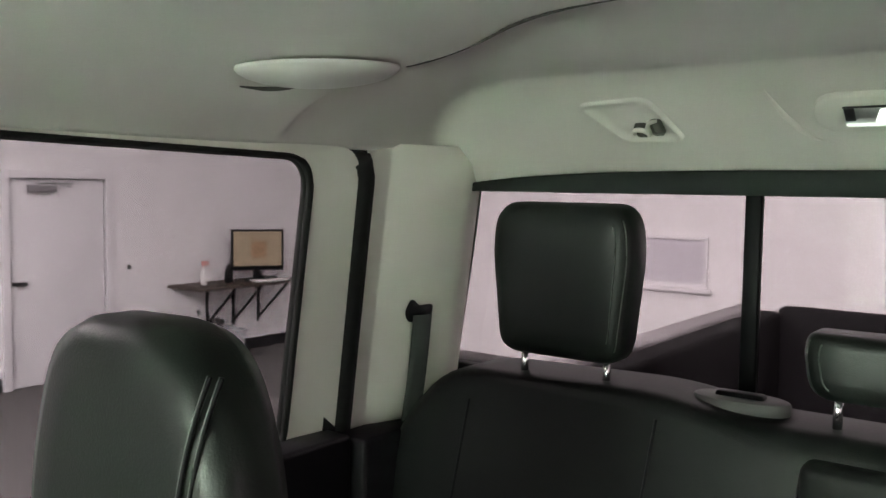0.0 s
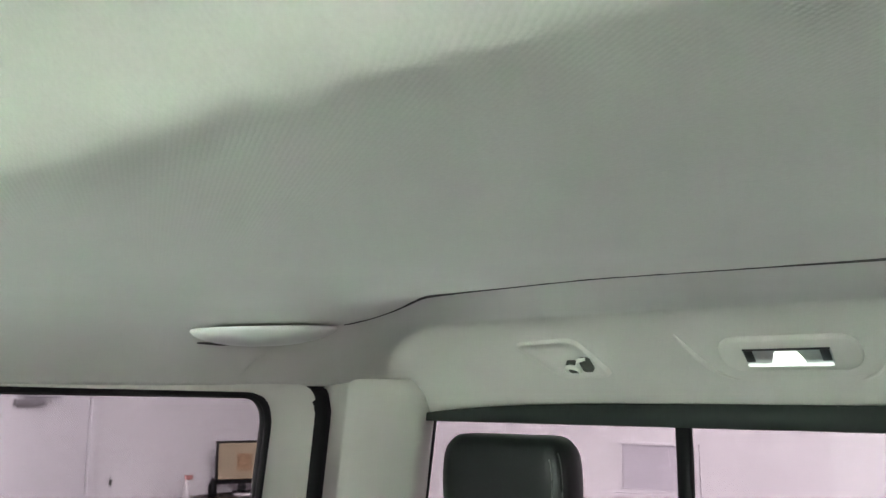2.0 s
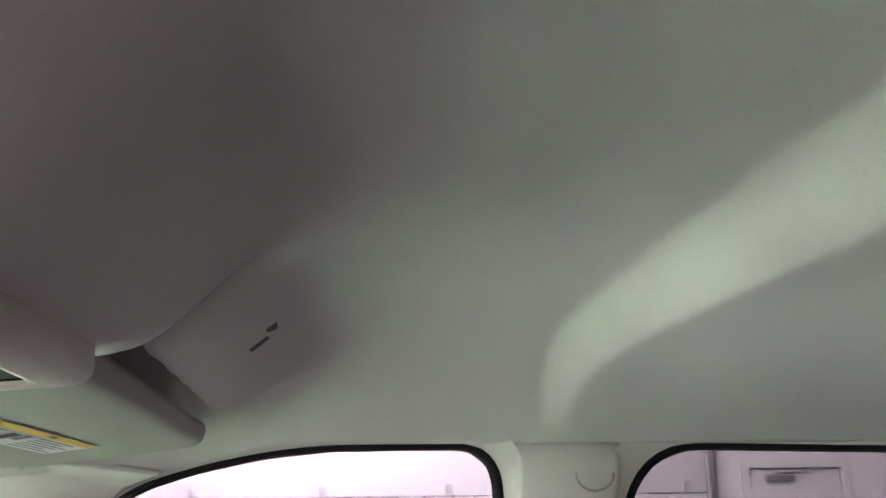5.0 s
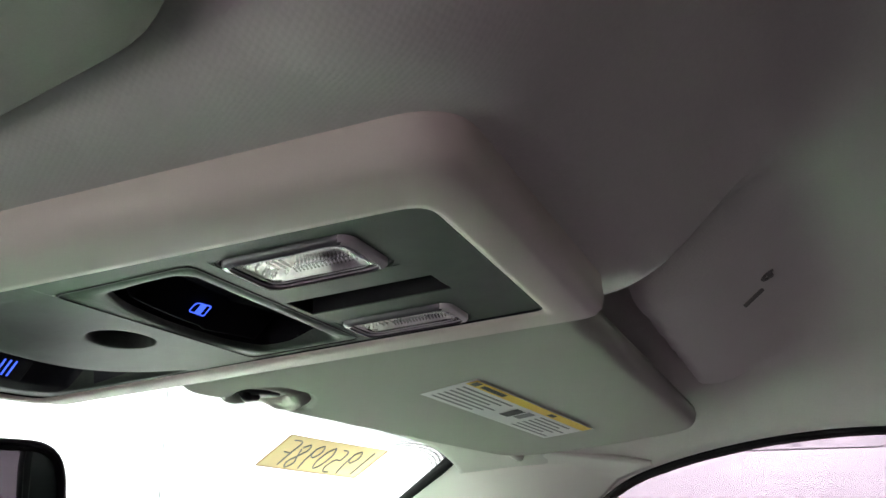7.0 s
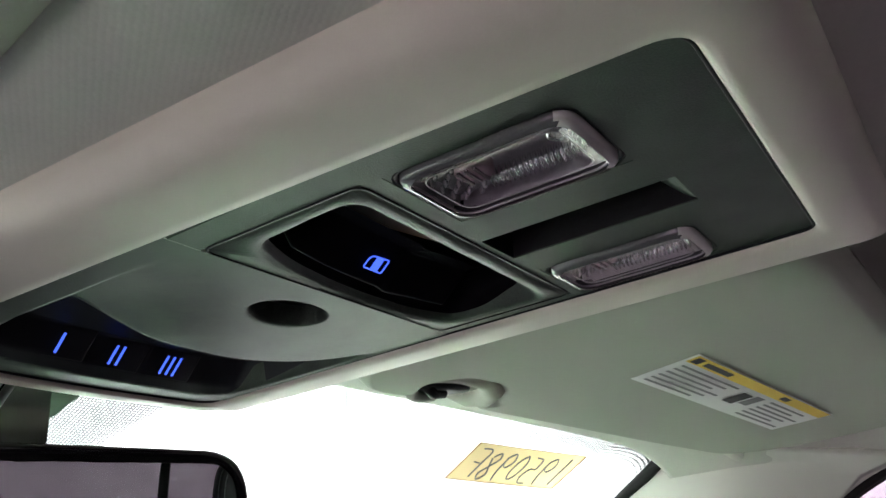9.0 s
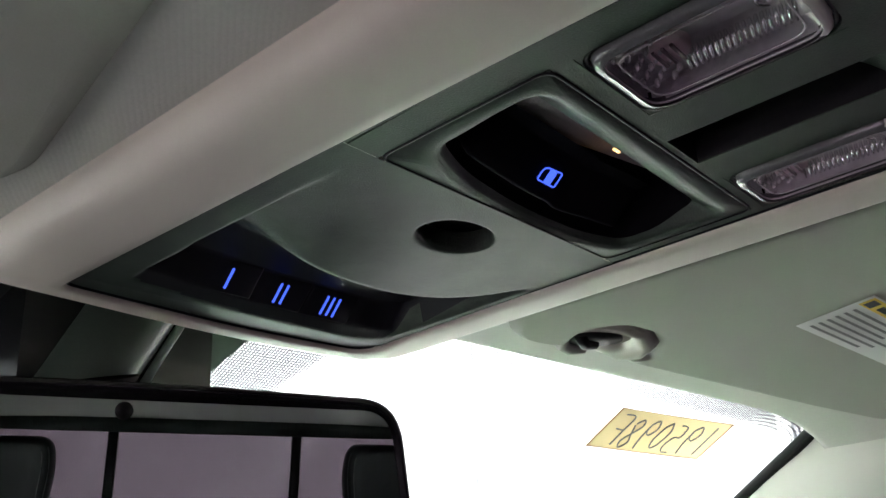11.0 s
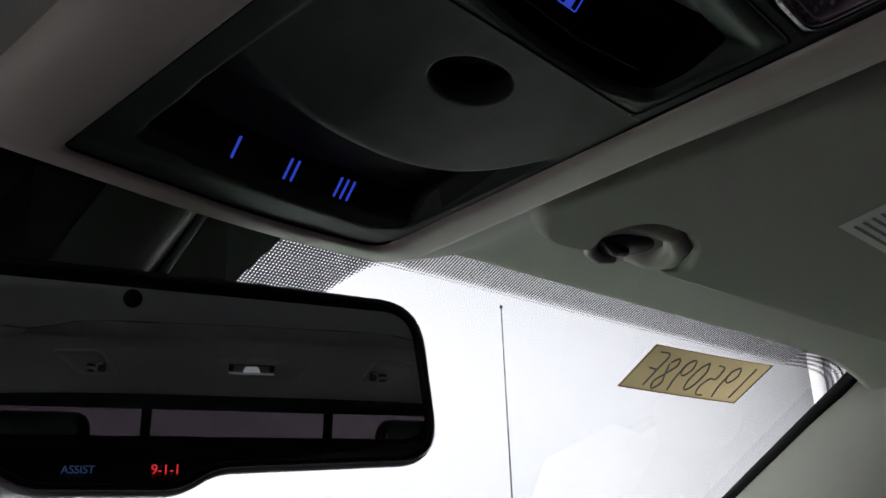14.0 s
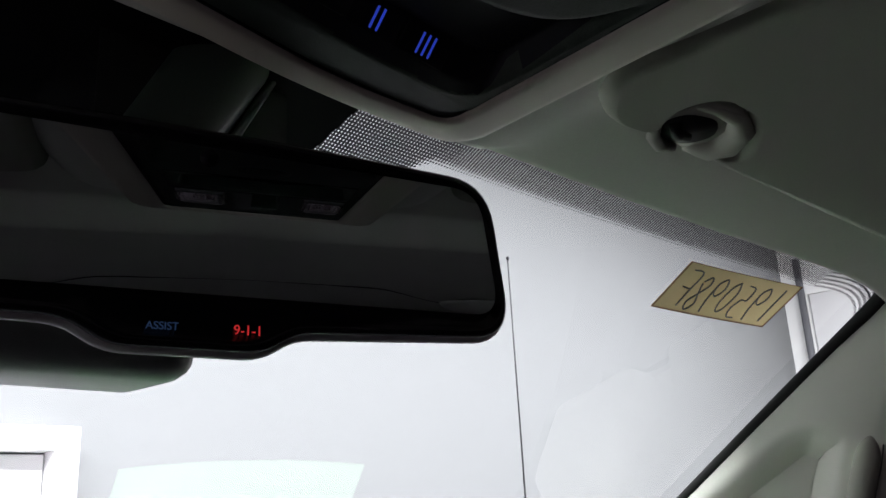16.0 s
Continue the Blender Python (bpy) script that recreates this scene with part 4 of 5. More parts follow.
label_strip("pictogram", 0.43, 0.50, 0.34, 0.70, 0.0007, INK, warn)
label_strip("pictogram", 0.51, 0.57, 0.30, 0.62, 0.0007, GREYINK, warn)
for k in range(6):
    w0 = 0.30 + 0.11 * k
    label_strip("text_bar", 0.03, 0.38 - 0.04 * (k % 3), w0, w0 + 0.045, 0.0005, GREYINK, warn)
    label_strip("text_bar", 0.62, 0.96 - 0.05 * ((k + 1) % 3), w0, w0 + 0.045, 0.0005, GREYINK, warn)

# card taped inside the windshield
def card_pt(u, w, off):
    x = 0.4553 + 0.1367 * u + 0.0105 * w
    z = 1.5800 - 0.0108 * u - 0.0287 * w
    return (x, screen_y(x, z) - 0.004 - off, z - off * 0.5)


card = thing("stock_card", "manila card with a handwritten number taped to the windshield", "card")
sheet("card_sheet", lambda u, w: card_pt(u, w, 0), 10, 4, PAPERBEIGE, card)

# ---- rear-view mirror ----
N = Vector((-0.2956, -0.9535, -0.0596)).normalized()
UPV = (Vector((0, 0, 1)) - N * N.z).normalized()
RIGHT = UPV.cross(N).normalized()
RIGHT = RIGHT if RIGHT.x > 0 else -RIGHT
MC = Vector((-0.0255, 1.9675, 1.5235))
MM = Matrix(((RIGHT.x, UPV.x, N.x, MC.x), (RIGHT.y, UPV.y, N.y, MC.y), (RIGHT.z, UPV.z, N.z, MC.z), (0, 0, 0, 1)))
mirror = thing("rearview_mirror", "black-framed rear-view mirror with lit call buttons", "mirror", at=MM)
mo = rounded([(-0.166, -0.054), (-0.055, -0.057), (-0.038, -0.0672), (0.026, -0.0682), (0.042, -0.0585), (0.158, -0.0540), (0.1460, 0.0270), (0.0, 0.0300), (-0.156, 0.0270)],
             [0.02, 0.008, 0.008, 0.008, 0.008, 0.022, 0.024, 0.1, 0.024], 7)
mc2 = Vector((-0.005, -0.014))


def mring(k, z):
    return [(p.x - math.copysign(min(k, abs(p.x - mc2.x)), p.x - mc2.x), p.y - math.copysign(min(k, abs(p.y - mc2.y)), p.y - mc2.y), z) for p in mo]


v, f = loft([mring(0.014, -0.034), mring(0.005, -0.024), mring(0.001, -0.010), mring(0.0, -0.002), mring(0.0, 0.0), mring(0.0015, 0.0018), mring(0.004, 0.0018), mring(0.0045, 0.0005)], True, True)
part("housing", mesh_of("housing", v, f, GLOSSBLACK), None, mirror, "black plastic mirror housing")
tube("chrome_edge", [(p.x, p.y, -0.006) for p in mo if p.y < -0.045], 0.0028, material("satin_edge", (0.45, 0.46, 0.46), 0.4, 0.3, bump=0), mirror)
face = rounded([(-0.158, -0.0455), (0.1495, -0.0440), (0.1385, 0.0205), (-0.148, 0.0205)], 0.016, 8)
part("mirror_glass", mesh_of("mirror_glass", [(p.x, p.y, 0.0024) for p in face] + [(p.x, p.y, 0.0008) for p in face], loft([face, face])[1], MIRROR, False), None, mirror, "dark tinted mirror glass")
v, f = loft([[(-0.0013 + 0.0042 * math.cos(a), 0.0155 + 0.0042 * math.sin(a), z) for a in [2 * math.pi * k / 20 for k in range(20)]] for z in (0.0012, 0.0027)])
part("light_sensor", mesh_of("light_sensor", v, f, BLACK), None, mirror, "round black light sensor")
text_on("assist_lettering", "ASSIST", 0.0046, DIMBLUE, pose(-0.0170, -0.0590, 0.0012), mirror)
text_on("call_lettering", "9-1-1", 0.0060, REDGLOW, pose(0.0190, -0.0590, 0.0012), mirror)


GLYPHS = {
    "1": [[(.5, 1), (.42, 0)]],
    "9": [[(.8, .85), (.45, 1), (.12, .75), (.35, .5), (.72, .62), (.8, .85), (.74, .4), (.5, 0)]],
    "5": [[(.9, 1), (.35, .95), (.25, .6), (.65, .58), (.85, .32), (.6, .06), (.1, .05)]],
    "0": [[(.5, .95), (.15, .65), (.2, .2), (.5, .05), (.82, .3), (.8, .75), (.5, .95)]],
    "8": [[(.8, .85), (.45, 1), (.2, .8), (.5, .52), (.8, .25), (.5, .02), (.18, .22), (.5, .5), (.82, .8)]],
    "F": [[(.95, 1), (.2, .97), (.15, .5), (.12, 0)], [(.1, .5), (.75, .53)]],
}


def smooth_line(pts, n=5):
    """A soft curve through the points."""
    out = []
    p = [pts[0], *pts, pts[-1]]
    for i in range(1, len(p) - 2):
        for k in range(n):
            t = k / n
            out.append(tuple(0.5 * (2 * b + (c - a) * t + (2 * a - 5 * b + 4 * c - d) * t * t + (3 * b - a - 3 * c + d) * t ** 3) for a, b, c, d in zip(p[i - 1], p[i], p[i + 1], p[i + 2])))
    return out + [pts[-1]]


# the number is written on the outer side, so it stands mirrored when read from the seats
for k, ch in enumerate("195098F"):
    for stroke in GLYPHS[ch]:
        line = smooth_line(stroke) if len(stroke) > 2 else stroke
        tube("handwritten_stroke", [card_pt(0.955 - 0.128 * k - 0.112 * a, 0.88 - 0.74 * b + 0.03 * (k % 3), 0.0008) for a, b in line], 0.00075, GREYINK, card, n=5)
for s0, s1, h in ((0.0, 1.0, 0.012), (0.985, 1.0, 1.0), (0.0, 0.015, 1.0)):
    sheet("card_border", lambda u, w: card_pt(s0 + (s1 - s0) * u, h * w, 0.0004), 6, 4, material("card_edge", (0.40, 0.22, 0.12), 0.8), card)
sheet("card_border", lambda u, w: card_pt(u, 0.97 + 0.03 * w, 0.0004), 6, 2, material("card_edge", (0.40, 0.22, 0.12), 0.8), card)

# dotted print along the windshield's top, and the solid print behind the mirror
FRIT = bpy.data.materials.new("dotted_print")
FRIT.use_nodes = True
nt = FRIT.node_tree
pb = nt.nodes["Principled BSDF"]
pb.inputs["Base Color"].default_value = (0.01, 0.01, 0.012, 1)
pb.inputs["Roughness"].default_value = 0.5
uvn = nt.nodes.new("ShaderNodeUVMap")
uvn.uv_map = "UVMap"
sep = nt.nodes.new("ShaderNodeSeparateXYZ")
nt.links.new(uvn.outputs[0], sep.inputs[0])
def maths(op, a, b=0.0, c=0.0):
    """A Math node; sockets or plain numbers as its operands."""
    m = nt.nodes.new("ShaderNodeMath")
    m.operation = op
    for k, q in enumerate((a, b, c)):
        if isinstance(q, (int, float)):
            m.inputs[k].default_value = q
        else:
            nt.links.new(q, m.inputs[k])
    return m.outputs[0]


# fine upright lines, dots round the mirror, both thinning out along the lower edge
fuv = nt.nodes.new("ShaderNodeUVMap")
fuv.uv_map = "Fade"
fsep = nt.nodes.new("ShaderNodeSeparateXYZ")
nt.links.new(fuv.outputs[0], fsep.inputs[0])
across = maths("COSINE", maths("MULTIPLY", sep.outputs[0], 2 * math.pi))
along = maths("COSINE", maths("MULTIPLY", sep.outputs[1], 2 * math.pi))
level = maths("MULTIPLY_ADD", maths("POWER", fsep.outputs[0], 12.0), -1.5, maths("MULTIPLY_ADD", fsep.outputs[1], 0.37, 0.35))
dotted = maths("ADD", maths("MULTIPLY", maths("POWER", fsep.outputs[0], 8.0), 0.3), maths("MULTIPLY_ADD", fsep.outputs[1], 0.55, 0.15))
gate = maths("GREATER_THAN", maths("MULTIPLY_ADD", along, dotted, across), level)
clr = nt.nodes.new("ShaderNodeBsdfTransparent")
mxs = nt.nodes.new("ShaderNodeMixShader")
nt.links.new(gate, mxs.inputs[0])
nt.links.new(pb.outputs[0], mxs.inputs[1])
nt.links.new(clr.outputs[0], mxs.inputs[2])
nt.links.new(mxs.outputs[0], nt.nodes["Material Output"].inputs[0])


def frit_low(x):
    return header_z(x) - 0.0105 - 0.07 * (1 - ease(0.10, 0.165, abs(x)))


def glass_pt(x, z, off=0.003):
    return (x, screen_y(x, z) - off, z - off * 0.5)


border = sheet("windshield_border", lambda u, w: glass_pt((2 * u - 1) * 0.60, header_z((2 * u - 1) * 0.60) + 0.008 + (frit_low((2 * u - 1) * 0.60) - header_z((2 * u - 1) * 0.60) - 0.008) * w), 160, 10, FRIT)
tagged(border, "dotted black ceramic print along the windshield's top edge", "glass border", kind="structure")
uvl = border.data.uv_layers.new(name="UVMap")
for lp in border.data.loops:
    co = border.data.vertices[lp.vertex_index].co
    top = header_z(co.x)
    uvl.data[lp.index].uv = (co.x / 0.0025, (top - co.z) / 0.47 / 0.0025)
fade_map = border.data.uv_layers.new(name="Fade")
for lp in border.data.loops:
    co = border.data.vertices[lp.vertex_index].co
    fade_map.data[lp.index].uv = (min(1.0, max(0.0, (header_z(co.x) - co.z) / (header_z(co.x) - frit_low(co.x)))), 1 - ease(0.16, 0.20, abs(co.x)))


def corner_pt(sign, u, w):
    """The print's rounded corner between the top edge and the pillar."""
    inner = [(0.60, frit_low(0.60)), (0.690, 1.568), (0.7035, 1.515)]
    outer = [(0.60, header_z(0.60) + 0.008), (0.712, 1.586), (0.722, 1.515)]
    ends = []
    for a, b, c in (outer, inner):
        ends.append(tuple((1 - u) ** 2 * p + 2 * u * (1 - u) * q + u * u * e for p, q, e in zip(a, b, c)))
    (x0, z0), (x1, z1) = ends
    return glass_pt(sign * (x0 + (x1 - x0) * w), z0 + (z1 - z0) * w)


for sg in (1, -1):
    corner = sheet("corner_print", lambda u, w: corner_pt(sg, u, w), 60, 10, FRIT, border)
    lines = corner.data.uv_layers.new(name="UVMap")
    fades = corner.data.uv_layers.new(name="Fade")
    for lp in corner.data.loops:
        j, i = divmod(lp.vertex_index, 61)
        lines.data[lp.index].uv = (i * 1.2, j * 0.8)
        fades.data[lp.index].uv = (0.80 + 0.02 * j, 1.0)


def print_pt(u, w):
    x = -0.50 + u * (0.50 + 0.060 + 0.034 * (1 - w))
    lobe = max(0.0, 1 - abs(x) / 0.116) ** 0.5
    drop = 0.032 + 0.10 * lobe + 0.02 * ease(0.1, 0.2, -x)
    return glass_pt(x, min(1.624, header_z(x) + 0.008) - drop * w, 0.0045)


solid = sheet("mirror_print", print_pt, 70, 14, BLACK)
tagged(solid, "solid black print on the glass behind the mirror", "glass border", kind="structure")

# mount between glass and mirror
# black lifted towards green, the windshield's light put into the colour
SATIN = material("satin_black_green_lit", (0.055, 0.075, 0.060), 0.33, bump=0.05, spec=0.4)
mount = thing("mirror_mount", "black plastic cover between windshield and mirror", "mirror mount")
back = MC - N * 0.03
v, f = loft([[(back.x + sx * wx + dx, back.y + dy, back.z + dz + sy * hz) for sx, sy in ((-1, -1), (1, -1), (1, 1), (-1, 1))] for wx, hz, dx, dy, dz in ((0.030, 0.018, 0.01, 0.0, -0.005), (0.034, 0.022, 0.015, 0.03, 0.02), (0.038, 0.028, 0.02, 0.07, 0.05))])
part("cover", mesh_of("cover", v, f, BLACK, False), None, mount, "black tapered stem cover")
shell = []
for k in range(7):
    t = k / 6
    shell.append([(0.006 - 0.034 * t + (0.031 - 0.002 * t) * math.cos(a), 2.006 - 0.018 * math.sin(a), 1.616 - 0.058 * t + 0.006 * math.cos(a)) for a in [math.pi * j / 16 for j in range(17)]])
v = [p for row in shell for p in row]
f = [(i * 17 + j, i * 17 + j + 1, (i + 1) * 17 + j + 1, (i + 1) * 17 + j) for i in range(6) for j in range(16)]
part("cover_shell", mesh_of("cover_shell", v, f, SATIN), None, mount, "rounded satin black stem cover")
# pale tube stands in for the bright highlight along the black cover's edge
tube("cover_edge_highlight", [(0.037, 2.002, 1.618), (0.023, 2.002, 1.594), (0.009, 2.002, 1.570), (0.001, 2.002, 1.556)], 0.0024, material("pale_cover_highlight", (0.22, 0.25, 0.23), 0.4, bump=0), mount, "pale edge painted as a highlight", n=12)
v, f = loft([[(x, y, z) for x, y in ((-0.062, 2.004), (0.045, 2.004), (0.050, 2.07), (-0.075, 2.07))] for z in (1.52, 1.625)])
part("cover_back", mesh_of("cover_back", v, f, GLOSSBLACK, False), None, mount)
part("sensor_pod", box(0.19, 0.075, 0.046, 0.016, 4, (-0.055, 2.105, 1.483)), material("grey_sensor_plastic", (0.17, 0.18, 0.175), 0.5, bump=0.1, fine=1300), mount, "grey plastic sensor pod")

# ---- seats ----
def cushion(name, outline, y0, y1, mat, parent, lean=0.0, round_by=0.02, label=""):
    """A padded block from an outline in x-z, with soft front and back rims."""
    c = sum((Vector(p) for p in outline), Vector((0, 0))) / len(outline)

    def ring(y, inset):
        res = []
        for p in outline:
            d = c - Vector(p)
            q = Vector(p) + d.normalized() * inset
            res.append((q.x, y + lean * (q.y - c.y), q.y))
        return res
    r = round_by
    loops = [ring(y0, r * 2.2), ring(y0 + r * 0.05, r), ring(y0 + r * 0.3, r * 0.3), ring(y0 + r, 0), ring(y1 - r, 0), ring(y1 - r * 0.3, r * 0.3), ring(y1 - r * 0.05, r), ring(y1, r * 2.2)]
    v, f = loft(loops)
    return part(name, mesh_of(name, v, f, mat), None, parent, label)


bench = thing("rear_bench", "black leather rear bench with stitched backrest sections", "seat")
back_ol = rounded([(-0.80, 0.70), (0.80, 0.70), (0.76, 1.115), (0.66, 1.243), (0.30, 1.254), (0.18, 1.235), (-0.18, 1.235), (-0.30, 1.254), (-0.66, 1.243), (-0.76, 1.115)],
                  [0.02, 0.02, 0.10, 0.07, 0.05, 0.05, 0.05, 0.05, 0.07, 0.10], 6)
cushion("backrest", back_ol, 0.09, 0.24, BENCHLEATHER, bench, -0.15, 0.03)
cushion("seat_cushion", rounded([(-0.78, 0.60), (0.78, 0.60), (0.78, 0.76), (-0.78, 0.76)], 0.04, 6), 0.2, 0.72, LEATHER, bench, 0, 0.03)


def headrest(x, y, z, w, h, d, parent, taper=0.02, stitch=True):
    ol = rounded([(x - w / 2 + taper, z - h / 2), (x + w / 2 - taper, z - h / 2), (x + w / 2, z + h * 0.2), (x + w / 2 - taper * 0.6, z + h / 2), (x - w / 2 + taper * 0.6, z + h / 2), (x - w / 2, z + h * 0.2)],
                 [0.03, 0.03, 0.06, 0.035, 0.035, 0.06], 8)
    hr = cushion("headrest", ol, y - d / 2, y + d / 2, LEATHER, parent, 0.0, 0.022)
    for s in (-1, 1):
        if not stitch or s * x > 0:
            continue
        c = sum((Vector(p) for p in ol), Vector((0, 0))) / len(ol)
        side_pts = [p for p in ol if (p[0] - x) * s > w * 0.36 and abs(p[1] - z) < h * 0.44]
        side_pts.sort(key=lambda p: p[1])
        for inset, back in ((0.0066, 0.0058), (0.022, 0.0004)):
            line = [Vector(p) + (c - Vector(p)).normalized() * inset for p in side_pts]
            if len(line) > 2:
                tube("stitching", [(q.x, y + d / 2 - back, q.y) for q in line], 0.0011, STITCH, hr)
    for s in (-1, 1):
        tube("headrest_post", [(x + s * 0.07, y, z - h / 2 + 0.02), (x + s * 0.07, y + 0.004, z - h / 2 - 0.055)], 0.006, CHROME, hr)
    return hr


headrest(0.455, 0.172, 1.394, 0.240, 0.232, 0.078, bench)
headrest(-0.455, 0.172, 1.394, 0.240, 0.232, 0.078, bench)
headrest(0.0, 0.165, 1.315, 0.22, 0.085, 0.08, bench, 0.01)
mid_z = sum(p[1] for p in back_ol) / len(back_ol)
for x, top in ((-0.604, 1.200), (-0.298, 1.220), (-0.104, 1.190), (0.104, 1.190), (0.298, 1.220), (0.604, 1.200)):
    lean_x = -0.10 * (1 if x > 0 else -1)
    zs = [0.80 + (top - 0.80) * k / 8 for k in range(9)]
    tube("seam", [(x + lean_x * (z - 1.1), 0.2402 - 0.15 * (z - mid_z), z) for z in zs], 0.0022, BLACK, bench)
arm = part("armrest", box(0.190, 0.05, 0.060, 0.016, 4, (0, 0.228, 1.178)), BENCHLEATHER, bench, "folded centre armrest")
# black block painted as the dark hollow's shade below the lip
part("armrest_gap_shade", box(0.176, 0.03, 0.030, 0.006, 2, (0, 0.246, 1.150)), BLACK, arm, "black block for the shade under the armrest's lip")
part("armrest_latch", box(0.040, 0.016, 0.014, 0.005, 3, (-0.010, 0.258, 1.172)), BLACK, arm)
oval = [Vector((0.196 + 0.066 * math.cos(q), 0.150 + 0.034 * math.sin(q))) for q in [2 * math.pi * k / 28 for k in range(28)]]
base_plate = plate("release_base", oval, 1.232, 1.253, material("grey_plastic", (0.07, 0.07, 0.068), 0.5), bench, 0.006, "grey oval seat latch base")
part("release_latch", box(0.066, 0.022, 0.010, 0.005, 3, (0.196, 0.152, 1.2545)), BLACK, base_plate, "black latch handle")


def front_seat(x, label):
    st = thing("front_seat", label, "seat", "front seats")
    ol = rounded([(x - 0.25, 0.62), (x + 0.25, 0.62), (x + 0.25, 1.02), (x + 0.17, 1.17), (x - 0.17, 1.17), (x - 0.25, 1.02)], [0.04, 0.04, 0.12, 0.08, 0.08, 0.12], 7)
    cushion("backrest", ol, 0.84, 1.00, LEATHER, st, -0.22, 0.03)
    cushion("seat_cushion", rounded([(x - 0.26, 0.55), (x + 0.26, 0.55), (x + 0.26, 0.70), (x - 0.26, 0.70)], 0.04, 6), 0.95, 1.45, LEATHER, st, 0, 0.03)
    ol = rounded([(x - 0.115, 1.16), (x + 0.150, 1.16), (x + 0.160, 1.29), (x + 0.120, 1.420), (x - 0.065, 1.424), (x - 0.125, 1.30)], [0.04, 0.04, 0.09, 0.06, 0.06, 0.09], 8)
    hr = cushion("headrest", ol, 0.868, 0.945, LEATHER, st, -0.05, 0.024)
    for off in (0.0, 0.012):
        pts = [(x - 0.078 - 0.016 * (k / 16) ** 3 + 0.012 * math.sin(math.pi * k / 16) - off * 0.8, 0.9475 + 0.05 * (1.30 - (1.17 + 0.225 * k / 16)) - off * 0.25 - 0.007 * (k / 16) ** 3, 1.17 + 0.225 * k / 16) for k in range(17)]
        tube("stitching", pts, 0.0011, STITCH, hr)
        tube("seam", [(p[0] - 0.003, p[1] + 0.0005, p[2]) for p in pts], 0.0018, BLACK, hr)
    return st


front_seat(0.412, "black leather front seat with grey double stitching")

# ---- small fittings in the cab ----
lamp = thing("cargo_lamp", "clear rear dome lamp in an ivory bezel on the rear header", "lamp")


def on_header(x, y):
    return Vector((x, y, liner_z(x, y)))


def header_frame(x, y):
    """A pose on the rear header: z out of the surface into the cab, x across."""
    e = 0.004
    t = (on_header(x, y + e) - on_header(x, y - e)).normalized()
    n = t.cross(Vector((1, 0, 0))).normalized()
    if n.y < 0:
        n = -n
    xa = Vector((-1, 0, 0))
    ya = n.cross(xa).normalized()
    p = on_header(x, y)
    return Matrix(((xa.x, ya.x, n.x, p.x), (xa.y, ya.y, n.y, p.y), (xa.z, ya.z, n.z, p.z), (0, 0, 0, 1)))


HL = header_frame(0.024, 0.155)
lamp.matrix_basis = HL @ Matrix.Diagonal((1.20, 1.20, 1.1, 1))
plate("lamp_bezel", rounded([(-0.077, -0.028), (0.077, -0.028), (0.077, 0.028), (-0.077, 0.028)], 0.027, 8), -0.004, 0.007, FITTING, lamp, 0.005)
part("lamp_tray", box(0.094, 0.026, 0.003, 0.001, 1, (0, 0, 0.0076)), material("lamp_mirror", (0.45, 0.46, 0.45), 0.3, 0.5, bump=0.3, fine=200), lamp, "silvered lamp tray")
plate("lamp_window", rounded([(-0.018, -0.008), (0.018, -0.008), (0.012, 0.0095), (-0.012, 0.0095)], 0.0015, 3), 0.008, 0.0105, glow("lamp_lit", (1.0, 1.0, 0.97), 1.0), lamp, 0.0006, "lit white lamp window")
# lip glows in place of the bulb's light reflected in it
part("lamp_lip", box(0.092, 0.0045, 0.004, 0.001, 1, (0, -0.0125, 0.009)), glow("lip_reflection_glow", (0.9, 0.95, 0.92), 0.35), lamp, "lower lens lip, glowing for the bulb's reflection")
part("lamp_shade_edge", box(0.094, 0.0015, 0.003, 0.0005, 1, (0, 0.0130, 0.0088)), DARKMETAL, lamp)
for s in (-1, 1):
    part("lamp_end", box(0.010, 0.019, 0.004, 0.001, 1, (s * 0.041, 0.003, 0.0088)), DARKMETAL, lamp)
    tube("header_pad_edge", [(s * x, y, 0.0004) for x, y in ((0.122, 0.036), (0.116, 0.018), (0.108, -0.004), (0.096, -0.026), (0.084, -0.040), (0.066, -0.050))], [0.0008, 0.0024, 0.0034, 0.0034, 0.0024, 0.0008], FITTING, lamp, n=10)


